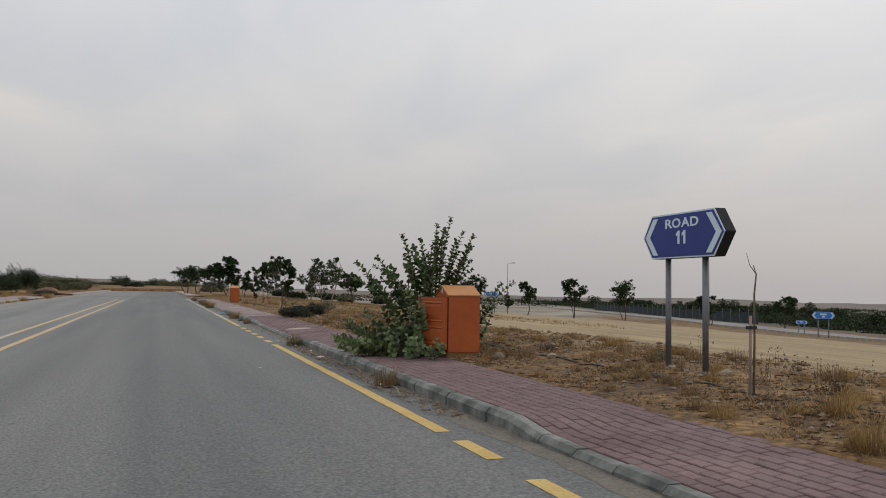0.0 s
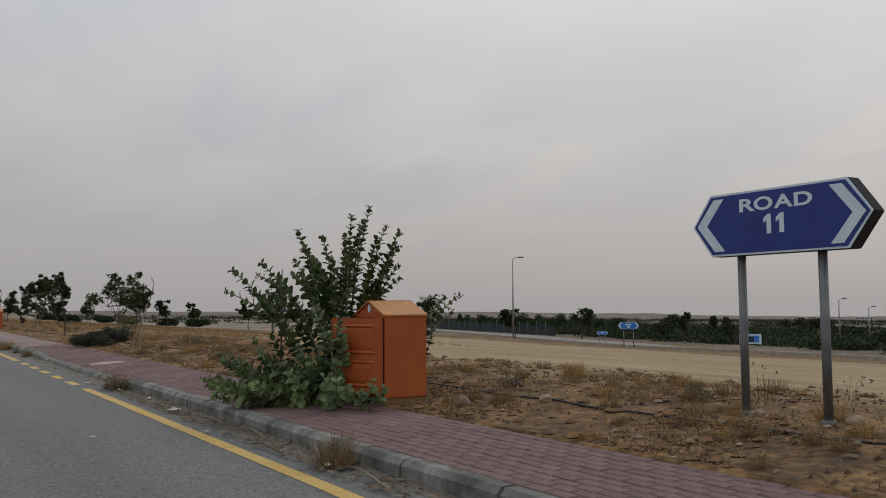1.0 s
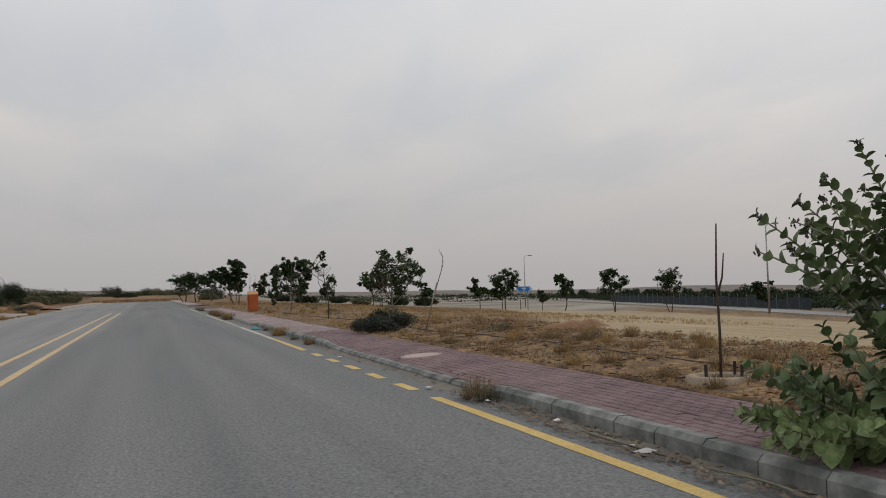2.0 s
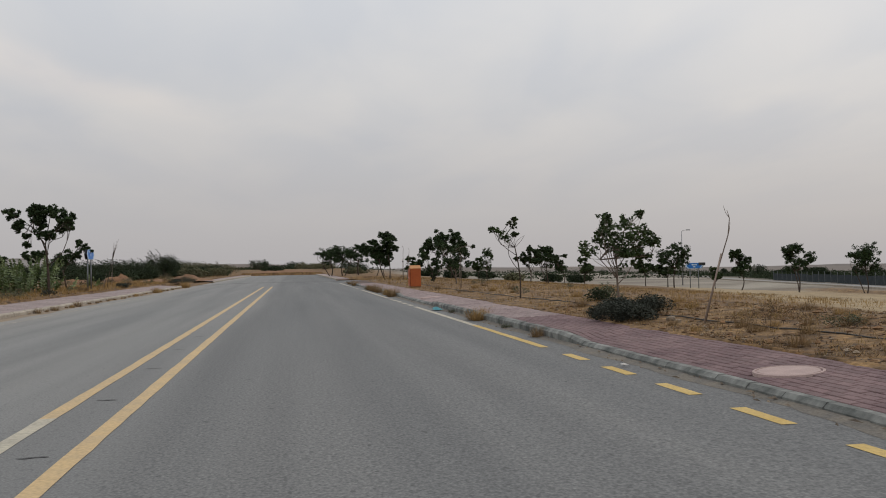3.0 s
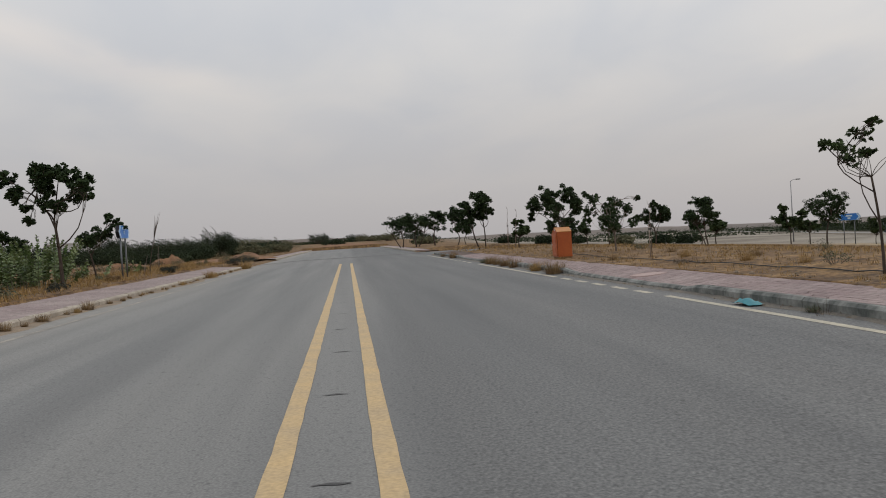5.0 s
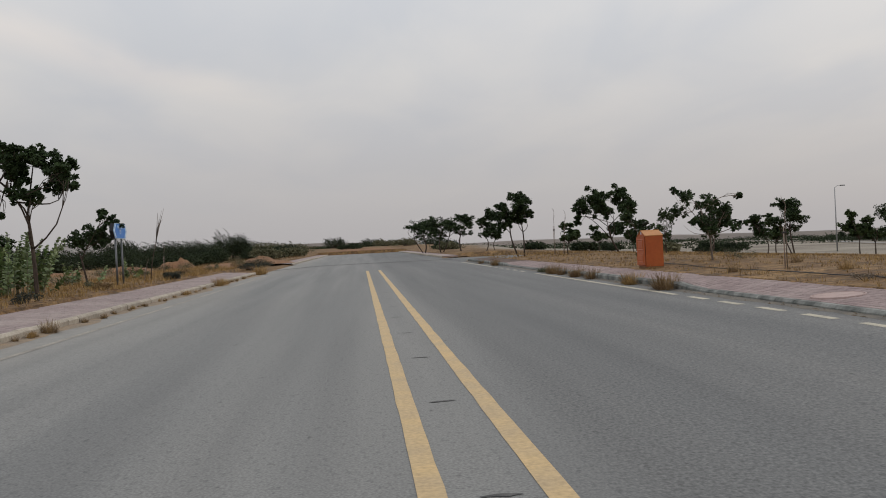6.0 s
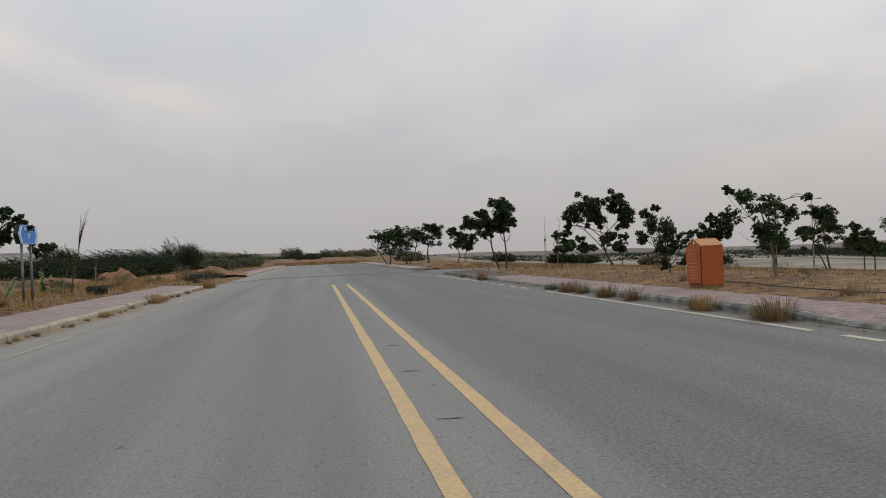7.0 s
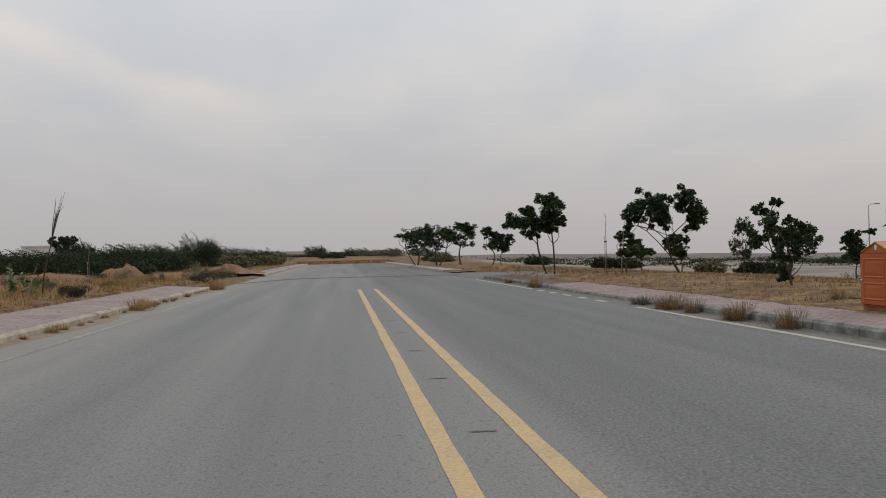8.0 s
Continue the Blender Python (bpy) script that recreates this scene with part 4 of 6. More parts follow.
def plant_tree(kind, x, y, h, w, turn=0, group="roadside trees"):
    z = ground_z(x, y) - 0.02
    sc = Matrix.Diagonal((w / WIDTHS[kind], w / WIDTHS[kind], h / HEIGHTS[kind], 1))
    if kind not in used:
        used.add(kind)
        ob = kinds[kind]
        ob.matrix_basis = pose(x, y, z, 0, 0, turn) @ sc
    else:
        ob = copy_thing(kinds[kind], pose(x, y, z, 0, 0, turn))
        ob.scale = sc.to_scale()
    tagged(ob, LABELS[kind], "tree", group)
    return ob


for k, x, y, h, w, turn in (
        (0, 15.6, 71.0, 2.6, 2.0, 140),
        (5, 7.4, 79.9, 1.8, 2.0, 0),
        (4, 5.0, 128.0, 3.9, 4.8, 10), (0, 6.8, 124.0, 3.9, 3.9, 90), (2, 8.3, 116.5, 3.5, 2.8, 20), (4, 3.9, 137.0, 4.0, 5.2, 170), (2, 9.5, 118.0, 2.9, 2.2, 250), (3, 14.2, 83.4, 2.6, 1.5, 250),
        (2, 21.0, 84.5, 2.7, 2.0, 77), (5, 25.9, 92.9, 2.6, 2.4, 12), (5, 16.0, 95.0, 2.2, 1.8, 190), (5, 13.2, 94.0, 2.0, 1.9, 45),
        (1, 33.9, 90.7, 4.2, 3.6, 100), (5, 31.5, 91.7, 3.2, 2.4, 70), (2, 40.0, 89.5, 4.2, 2.9, 15), (0, 46.0, 89.5, 4.6, 3.4, 220), (4, 51.0, 86.5, 4.6, 3.6, 130), (5, 38.5, 91.5, 2.2, 1.8, 10),
        (2, 57.8, 79.8, 3.7, 3.1, 60), (0, 67.0, 78.9, 3.6, 3.2, 10), (2, 66.0, 62.7, 3.4, 1.9, 170), (5, 36.5, 97.7, 3.1, 3.0, 110),
        (2, -21.1, 75.8, 2.9, 2.4, 40)):
    plant_tree(k, x, y, h, w, turn)


def single_tree(tree, x, y, turn=0, group="roadside trees"):
    tree.matrix_basis = pose(x, y, ground_z(x, y) - 0.02, 0, 0, turn)
    tree["group"] = group
    return tree


YOUNG = "young leafy tree with thin pale trunk beside a shrub"
single_tree(lobed_tree("tree", 31, (-0.05, 0.85), [(-0.78, 1.35, 0.24), (-0.45, 1.66, 0.28), (-0.28, 2.08, 0.16), (0.08, 1.62, 0.32), (0.30, 1.92, 0.26), (0.56, 2.20, 0.13), (0.75, 1.70, 0.25), (0.98, 1.50, 0.17), (0.2, 1.15, 0.28), (-0.12, 1.30, 0.26), (0.88, 1.15, 0.12), (0.5, 1.38, 0.26), (0.33, 1.56, 0.32), (-0.28, 1.5, 0.28), (0.05, 1.95, 0.2)], M_leaf2, M_bark_p, YOUNG, 0.035, 170, 0.10, None, 0.75, 3), 6.5, 35.6)
single_tree(lobed_tree("tree", 32, (-0.14, 1.62), [(-0.66, 2.1, 0.13), (-0.42, 1.95, 0.14), (-0.14, 2.35, 0.12), (-0.10, 2.05, 0.10), (-0.82, 2.2, 0.10), (-0.22, 2.5, 0.08)], M_leaf2, M_bark, "thin sparse sapling with a bare trunk", 0.028, 30, 0.10, None, 0.3, 9), 5.6, 41.6)
single_tree(lobed_tree("tree", 33, (-0.15, 2.35), [(-1.55, 3.85, 0.28), (-1.2, 3.3, 0.30), (-0.95, 3.92, 0.36), (-0.4, 3.95, 0.40), (-0.35, 3.35, 0.36), (0.25, 3.9, 0.40), (0.8, 3.75, 0.38), (1.2, 3.45, 0.28), (0.5, 3.3, 0.36), (0.0, 2.85, 0.26), (-0.72, 2.75, 0.14), (-0.95, 2.4, 0.14), (0.35, 2.85, 0.22)], M_leaf, M_bark, "dark-green spreading tree with a tall bare trunk", 0.07, 330, 0.16), -13.0, 59.4)
single_tree(lobed_tree("tree", 34, (-0.25, 1.2), [(-0.5, 1.85, 0.42), (0.15, 2.0, 0.40), (0.8, 2.85, 0.18), (0.92, 2.4, 0.28), (0.55, 2.1, 0.28), (1.08, 2.62, 0.14)], M_leaf, M_bark, "crooked small tree behind a blue sign", 0.045, 260, 0.14), -14.5, 68.8)
single_tree(lobed_tree("tree", 35, (-0.45, 1.9), [(-1.3, 2.65, 0.62), (-1.0, 3.2, 0.45), (-0.85, 2.2, 0.4), (0.2, 3.1, 0.72), (0.0, 3.75, 0.45), (0.65, 3.4, 0.5), (0.95, 2.7, 0.4), (0.25, 2.45, 0.45), (-0.35, 2.75, 0.4)], M_leaf, M_bark, "twin-stemmed dark-green tree with a lobed crown", 0.06, 420, 0.16, (0.45, 0.35, 2.1)), 6.5, 90.0)
single_tree(lobed_tree("tree", 36, (-0.75, 1.7), [(-2.35, 2.9, 0.55), (-2.55, 2.2, 0.3), (-1.7, 3.35, 0.6), (-1.1, 3.65, 0.6), (-0.45, 3.45, 0.6), (0.05, 3.0, 0.6), (-1.4, 2.7, 0.5), (-0.6, 2.8, 0.45), (0.2, 2.4, 0.4), (0.1, 1.6, 0.38), (0.45, 1.75, 0.3)], M_leaf, M_bark, "dark-green tree with a leaning bare trunk", 0.07, 420, 0.16), 12.2, 85.8)
single_tree(lobed_tree("tree", 37, (-0.15, 0.6), [(-0.62, 1.95, 0.20), (-0.65, 1.52, 0.36), (-0.8, 1.12, 0.27), (0.15, 1.3, 0.26), (0.32, 0.95, 0.30), (-0.1, 0.85, 0.27), (-0.58, 2.12, 0.10), (0.05, 0.35, 0.2)], M_leaf, M_bark, "upright young tree with dense dark leaves", 0.035, 300, 0.12), 6.95, 66.3)
single_tree(lobed_tree("tree", 38, (-0.1, 1.4), [(0.0, 2.6, 0.50), (-0.5, 2.2, 0.45), (0.6, 2.1, 0.48), (0.1, 1.8, 0.50), (-0.1, 3.05, 0.26), (-1.15, 2.1, 0.22), (0.75, 2.5, 0.3)], M_leaf, M_bark, DENSE, 0.06, 420, 0.15), 19.3, 88.6)
single_tree(lobed_tree("tree", 39, (-0.05, 0.85), [(-0.9, 2.0, 0.24), (-0.75, 1.6, 0.27), (-0.5, 1.25, 0.26), (-0.1, 1.75, 0.31), (0.3, 1.92, 0.27), (0.57, 1.65, 0.26), (0.92, 2.02, 0.10), (0.2, 1.3, 0.34), (-0.2, 1.05, 0.26), (0.6, 1.1, 0.20), (-1.02, 2.27, 0.12)], M_leaf, M_bark_p, "young leafy tree with an open irregular crown", 0.04, 210, 0.12, None, 0.75, 4), 7.2, 60.4)


def lens_leaf():
    """A broad oval leaf along +x, cupped along its midrib, one unit long."""
    t = np.array([0.0, 0.18, 0.5, 0.82, 1.0])
    wd = np.array([0.10, 0.34, 0.42, 0.29, 0.0])
    zz = np.array([0.0, 0.05, 0.06, 0.0, -0.07])
    v = [(t[i], 0, zz[i]) for i in range(5)]
    v += [(t[i], wd[i], zz[i] + 0.10 * wd[i] / 0.36) for i in range(4)] + [(t[i], -wd[i], zz[i] + 0.10 * wd[i] / 0.36) for i in range(4)]
    f = []
    for i in range(3):
        f += [(i, i + 1, 6 + i, 5 + i), (i + 1, i, 9 + i, 10 + i)]
    f += [(3, 4, 8), (4, 3, 12)]
    return np.array(v), f


LEAF_V, LEAF_F = lens_leaf()
BUD_V = [(1, 0, 0), (0, 1, 0), (-1, 0, 0), (0, -1, 0), (0, 0, 1.3), (0, 0, -1)]
BUD_F = [(0, 1, 4), (1, 2, 4), (2, 3, 4), (3, 0, 4), (1, 0, 5), (2, 1, 5), (3, 2, 5), (0, 3, 5)]
leaf_me = bpy.data.meshes.new("leaf")
leaf_me.from_pydata([tuple(v) for v in LEAF_V], [], LEAF_F)
leaf_me.materials.append(M_milk)
leaf_me.polygons.foreach_set("use_smooth", [True] * len(leaf_me.polygons))


def milkweed(name, m, stems, label, singles, group=""):
    """Upright grey stems with opposite pairs of broad leaves and dark bud clusters. stems: base, tip, share of the stem that bears leaves, leaf length."""
    t = thing(name, label, "shrub", m, group)
    rest, wood, buds, made = Soup(), Soup(), Soup(), 0
    order = sorted(range(len(stems)), key=lambda i: stems[i][1][2] + stems[i][1][0] * 0.5)
    for i in order:
        base, tip, leafy, size = stems[i]
        base, tip = np.array(base, float), np.array(tip, float)
        ctrl = base + (tip - base) * (np.array([0.2, 0.2, 0.6]) if tip[2] > 1.0 else np.array([0.75, 0.75, 0.42]))
        ln = np.linalg.norm(tip - base)
        k = max(6, int(ln / 0.068))
        pts = [(1 - u) ** 2 * base + 2 * u * (1 - u) * ctrl + u * u * tip for u in np.linspace(0, 1, k)]
        if singles:
            wood = Soup()
        wood.tube(pts, np.linspace(0.011 + 0.004 * ln, 0.005, k), 5)
        if singles:
            wood.ob("stem", M_stem, t, smooth=True)
        spin = rng.uniform(0, math.pi)
        for j in range(k):
            u = j / (k - 1)
            if u < 1 - leafy:
                continue
            d = Vector(pts[min(j + 1, k - 1)] - pts[max(j - 1, 0)]).normalized()
            a = d.orthogonal().normalized()
            spin += math.pi / 2 + rng.uniform(-0.25, 0.25)
            lift = 0.25 + 0.75 * u
            sz = size * (1.0 - 0.45 * max(0, (u - 0.55) / 0.45)) * rng.uniform(0.8, 1.15)
            for s in (0, math.pi):
                if rng.random() < 0.08:
                    continue
                out = Matrix.Rotation(spin + s + rng.uniform(-0.2, 0.2), 3, d) @ a
                ax = (out + d * lift * rng.uniform(0.5, 1.3) + Vector((0, 0, rng.uniform(-0.25, 0.15)))).normalized()
                side = d.cross(ax).normalized()
                up = ax.cross(side)
                R = Matrix((ax, side, up)).transposed()
                R = R @ Matrix.Rotation(rng.uniform(-0.35, 0.35), 3, "X")
                if made < singles:
                    share("leaf", leaf_me, t, Matrix.Translation(Vector(pts[j])) @ R.to_4x4() @ Matrix.Scale(sz, 4))
                    made += 1
                else:
                    rest.add(LEAF_V @ (np.array(R).T * sz) + pts[j], LEAF_F)
        if leafy > 0.5 and tip[2] > 0.8:
            for p in pts[-1] + rng.normal(size=(12, 3)) * 0.020:
                buds.add(p + np.array(BUD_V) * rng.uniform(0.008, 0.014), BUD_F)
    if not singles:
        tagged(wood.ob("stem_thicket", M_stem, t, "pale bare stems", True), kind="stuff")
    if rest.n:
        tagged(rest.ob("foliage", M_milk_d if singles else M_milk, t, "broad grey-green leaves", True), kind="stuff")
    if buds.n:
        tagged(buds.ob("bud_mass", M_milk_t, t, "dark purple-brown bud clusters"), kind="stuff")
    return t


# the large milkweed round the first cabinet; origin on the pavement's outer edge
rng = np.random.default_rng(5)
stems = []
for x, y, z in ((4.49, 13.6, 2.43), (4.75, 13.6, 2.55), (5.18, 13.55, 2.26), (5.12, 13.7, 2.06), (4.98, 13.6, 2.32), (4.25, 13.6, 2.20), (3.66, 13.6, 2.25), (3.97, 13.6, 2.18), (4.13, 13.7, 1.93), (3.79, 13.6, 1.83), (2.94, 13.7, 1.74), (3.28, 13.7, 1.84), (3.42, 13.8, 1.63), (3.10, 13.6, 1.50), (4.62, 13.9, 2.3), (4.4, 13.9, 2.05), (4.85, 14.0, 2.15), (3.85, 14.1, 1.9), (3.55, 13.9, 1.7), (4.05, 14.3, 2.1), (4.9, 13.9, 1.95), (4.3, 14.2, 1.75)):
    back = 1.11 if x < 4.3 else 0.98
    x, y, z = -0.18 + (x + 0.18) * back + (0.0 if x < 4.3 else 0.14), 4.63 + (y - 4.63) * back, 1.3 + (z - 1.3) * (1.0 if x < 4.3 else 0.98)
    tip = np.array([x - 4.42, y - 13.55, z - 0.20])
    foot = np.array([0.02 + tip[0] * 0.25 + rng.normal() * 0.06, (0.62 if back > 1 else 0.55) + rng.normal() * 0.10, -0.05])
    tip[1] = max(tip[1], 0.45 if tip[0] > 0 else 0.0)
    stems.append((tuple(foot), tuple(tip), 0.68, rng.uniform(0.125, 0.15)))
    # side shoots
    for q in range(1 if x > 4.2 or rng.random() < 0.4 else 0):
        o = rng.normal(size=2) * 0.13
        stems.append((tuple(foot + (tip - foot) * np.array([0.35, 0.35, rng.uniform(0.4, 0.6)])), (tip[0] + o[0], max(tip[1] + o[1], 0.0), tip[2] * rng.uniform(0.72, 0.93)), 0.7, rng.uniform(0.11, 0.14)))
for x, y, z in ((5.50, 13.4, 1.46), (5.72, 13.4, 1.50), (5.60, 13.4, 1.28), (5.4, 13.5, 1.05)):
    stems.append(((0.62, 0.25, -0.02), (x - 4.42, y - 13.55, z - 0.27), 0.8, 0.13))
for i in range(54):
    ang = rng.uniform(radians(95), radians(262))
    r = rng.uniform(0.25, 1.15)
    r *= 1.3 if ang < radians(205) else 0.62
    tip = (-0.28 + r * math.cos(ang), 0.28 + r * math.sin(ang) * 0.9, rng.uniform(0.10, 1.15) * (1.15 - 0.5 * r))
    stems.append(((-0.12 + rng.normal() * 0.1, 0.35 + rng.normal() * 0.12, -0.06), tip, 0.62, rng.uniform(0.13, 0.18)))
for x, y, z in ((-0.55, -0.52, 0.30), (-0.48, -0.66, 0.22), (-0.62, -0.35, 0.34), (-0.70, -0.58, 0.12), (-0.30, -0.88, 0.30), (-0.22, -0.98, 0.22), (-0.36, -0.72, 0.16), (-0.47, -0.22, 0.78)):
    stems.append(((-0.35, -0.1, -0.06) if y > -0.7 else (-0.28, -0.55, -0.06), (x, y, z), 0.6 if z < 0.5 else 0.25, 0.125))
milkweed("milkweed_bush", pose(4.42, 13.55, 0.20), stems, "tall sprawling milkweed with broad grey-green leaves round the orange cabinet", 300)

# milkweed on the far verge, beside the left-hand tree
rng = np.random.default_rng(6)
for cx, cy, n, sp in ((-14.5, 61.2, 46, 1.3), (-16.6, 62.5, 34, 1.3), (-18.6, 66.0, 24, 1.2), (-14.3, 74.6, 5, 0.5), (-15.8, 72.0, 6, 0.6)):
    st = []
    for i in range(n):
        bx, by = rng.normal() * sp * 0.45, rng.normal() * sp * 0.45
        st.append(((bx, by, -0.05), (bx * 1.6 + rng.normal() * 0.15, by * 1.6 + rng.normal() * 0.15, rng.uniform(0.7, 1.85) * (0.55 if n < 10 else 1)), 0.85, 0.18))
    milkweed("milkweed_bush", pose(cx, cy, ground_z(cx, cy)), st, "thicket of leafy green milkweed in the verge", 0, "verge milkweed")


def shrub(name, x, y, w, h, material, label, n=900, leaf=0.07, seed_no=1, wisps=0, group="", twig=M_bark):
    """A low rounded shrub: many thin stems and a mass of small leaves with an uneven outline."""
    global rng
    rng = np.random.default_rng(seed_no)
    s = thing(name, label, "shrub", pose(x, y, walk_z(x, y) if KERB_R < x < WALK_R else ground_z(x, y)), group)
    st, lv = Soup(), Soup()
    m = max(8, int(w * 9))
    for i in range(m):
        a = rng.uniform(0, 2 * math.pi)
        r = w / 2 * rng.uniform(0.25, 1.0) ** 0.6
        z = h * rng.uniform(0.35, 1.0) * (1 - 0.55 * (2 * r / w) ** 2)
        tip = np.array([r * math.cos(a), r * math.sin(a), max(z, 0.05)])
        st.tube(branch_line((tip[0] * 0.15, tip[1] * 0.15, -0.04), tip, 0.08, 4), np.linspace(0.010 + 0.004 * h, 0.004, 4), 4)
        k = n // m
        rad = 0.24 * w * rng.uniform(0.6, 1.1)
        p = tip * 0.8 + unit(k) * rng.random((k, 1)) ** 0.4 * np.array([rad, rad, 0.28 * h])
        p[:, 2] = np.abs(p[:, 2]) + 0.01
        a1, b1 = leaf_axes(k, leaf, leaf * 0.45, 0.0)
        lv.quads(p, a1, b1)
    # feathery windswept sprays that rise over the mass and bend to one side
    for i in range(wisps):
        a = rng.uniform(0, 2 * math.pi)
        r0 = w * 0.36 * math.sqrt(rng.random())
        foot = np.array([r0 * math.cos(a), r0 * math.sin(a), h * 0.5])
        rise, reach = h * rng.uniform(0.30, 0.60) * (1 - 0.9 * (r0 / (0.5 * w)) ** 2), -w * rng.uniform(0.06, 0.16)
        us = np.linspace(0, 1, 12)
        pts = [foot + np.array([reach * u ** 1.7, 0.1 * reach * u, rise * (1.15 * u - 0.2 * u ** 3)]) for u in us]
        st.tube(pts, np.linspace(0.018, 0.004, 12), 4)
        for u, p in zip(us, pts):
            k = int(26 - 18 * u)
            a1, b1 = leaf_axes(k, leaf * 0.62, leaf * 0.24, 0.0)
            lv.quads(p + rng.normal(size=(k, 3)) * np.array([1.0, 0.8, 0.5]) * leaf * (0.95 - 0.6 * u), a1, b1)
    st.ob("branchwork", twig, s)
    lv.ob("foliage", material, s)
    return s


DARK = "low dark dead-looking shrub spilling onto the pavement"
shrub("low_shrub", 4.62, 30.9, 1.30, 0.50, M_scrub_k, DARK, 6000, 0.05, 41)
shrub("low_shrub", 5.35, 31.8, 1.25, 0.55, M_scrub_k, DARK, 6000, 0.05, 42)
shrub("low_shrub", 6.42, 36.5, 0.95, 0.45, M_scrub, "low olive-green shrub under a young tree", 900, 0.06, 43)
shrub("low_shrub", 7.15, 38.4, 1.1, 0.5, M_weed, "dry grey-green shrub in the verge", 800, 0.06, 44)
for i, (x, y, w, h, mt) in enumerate(((6.43, 26.9, 0.6, 0.28, M_weed), (6.25, 24.1, 0.5, 0.2, M_straw_d), (7.0, 23.9, 0.5, 0.2, M_twig), (6.96, 10.7, 0.42, 0.22, M_weed), (6.7, 13.6, 0.5, 0.22, M_straw_d), (6.1, 12.9, 0.35, 0.16, M_twig),
                                      (6.30, 6.85, 0.50, 0.20, M_seed), (6.25, 44.1, 0.7, 0.35, M_weed), (8.5, 60.7, 0.9, 0.35, M_weed), (5.2, 49.1, 0.6, 0.14, M_twig), (7.3, 30.0, 0.7, 0.3, M_straw_d), (9.5, 64.0, 1.0, 0.45, M_weed), (11.0, 70.0, 0.9, 0.5, M_scrub), (8.2, 70.0, 0.8, 0.35, M_straw_d), (10.5, 52.0, 0.8, 0.4, M_weed))):
    shrub("dry_shrub", x, y, w, h, mt, "small dry twiggy shrub in the verge", 420, 0.035, 60 + i, 0, "verge shrubs", M_twig)
shrub("low_shrub", -11.95, 72.0, 1.15, 0.42, M_scrub_k, "low dark shrub at the pavement's edge", 3600, 0.05, 47)
for i, (x, y, w, h, mt) in enumerate(((-13.6, 66.5, 0.7, 0.4, M_weed), (-14.8, 78.0, 0.9, 0.5, M_scrub_o), (-16.5, 82.0, 1.2, 0.6, M_scrub), (-13.2, 80.5, 0.8, 0.35, M_straw_d), (-15.0, 90.0, 1.3, 0.7, M_scrub_o), (-13.0, 88.0, 0.9, 0.45, M_weed), (-17.5, 94.0, 1.5, 0.8, M_scrub), (-12.6, 97.0, 1.2, 0.6, M_scrub_o), (-14.0, 104.0, 1.8, 1.0, M_scrub_o), (-12.8, 111.0, 1.5, 0.9, M_weed), (-19.5, 88.0, 1.4, 0.6, M_weed), (-12.4, 63.5, 0.8, 0.3, M_straw_d), (-16.0, 70.5, 1.0, 0.5, M_weed), (-11.9, 90.5, 1.0, 0.5, M_straw_d))):
    shrub("dry_shrub", x, y, w, h, mt, "small dry olive shrub on the far verge", 700, 0.06, 500 + i, 0, "verge shrubs", M_twig)
shrub("low_shrub", -10.7, 91.8, 2.0, 0.55, M_scrub_k, "dark dead brush heaped at the road's broken edge", 2600, 0.06, 53)
shrub("low_shrub", -10.3, 86.5, 2.0, 0.42, M_scrub_k, "low dark dead brush on bare soil by the road", 1300, 0.07, 52)
shrub("low_shrub", -12.6, 52.5, 1.3, 0.45, M_weed, "grey-green shrub behind the pavement", 800, 0.06, 48)
shrub("low_shrub", -12.4, 57.0, 0.9, 0.35, M_scrub_k, "low dark shrub at the pavement's edge", 700, 0.06, 49)
for i, (x, y, w, h) in enumerate(((-29, 117, 9, 2.3), (-23, 129, 8.5, 2.8), (-37, 122, 9, 2.7), (-19.5, 121, 5, 1.7), (-45, 112, 10, 2.3), (-22, 155, 7.0, 4.3), (-38, 160, 6.0, 3.9), (-17, 150, 6, 1.8), (-30, 140, 9, 2.3), (-16, 172, 7, 2.1), (-54, 128, 11, 2.6), (-28, 98, 6, 1.4), (-36, 104, 8, 1.7), (-20, 108, 5, 1.2))):
    shrub("mesquite_bush", x, y, w, h, M_scrub, "sprawling dark-green thorn bush with feathery tops", 13000, 0.19, 80 + i, 16, "thorn bushes")
for i, (x, y, w, h, mt) in enumerate(((-10, 236, 6, 3.0, M_scrub), (-1, 270, 7, 2.5, M_scrub), (-45, 200, 12, 3.5, M_scrub), (-17, 196, 10, 2.4, M_scrub_o), (6, 215, 6, 1.8, M_scrub_o), (-6, 206, 5, 1.4, M_scrub), (2, 235, 7, 2.0, M_scrub_o), (10, 170, 5, 1.6, M_scrub), (8, 150, 3, 1.2, M_scrub_o), (-15, 136, 4, 1.5, M_scrub_o), (-14, 160, 4.5, 1.7, M_scrub_o), (14, 240, 8, 2.2, M_scrub), (-30, 240, 12, 3.0, M_scrub), (-24, 215, 9, 2.6, M_scrub_o), (20, 150, 3.5, 1.3, M_scrub), (24, 128, 3, 1.1, M_scrub), (17, 112, 2.6, 1.0, M_scrub), (28, 110, 2.4, 1.0, M_scrub), (22, 104, 2.4, 0.9, M_scrub_o), (34, 118, 3.2, 1.2, M_scrub))):
    shrub("scrub_bush", x, y, w, h, mt, "distant olive-green scrub bush on dry ground", 2600, 0.26, 110 + i, 5, "scrub bushes")


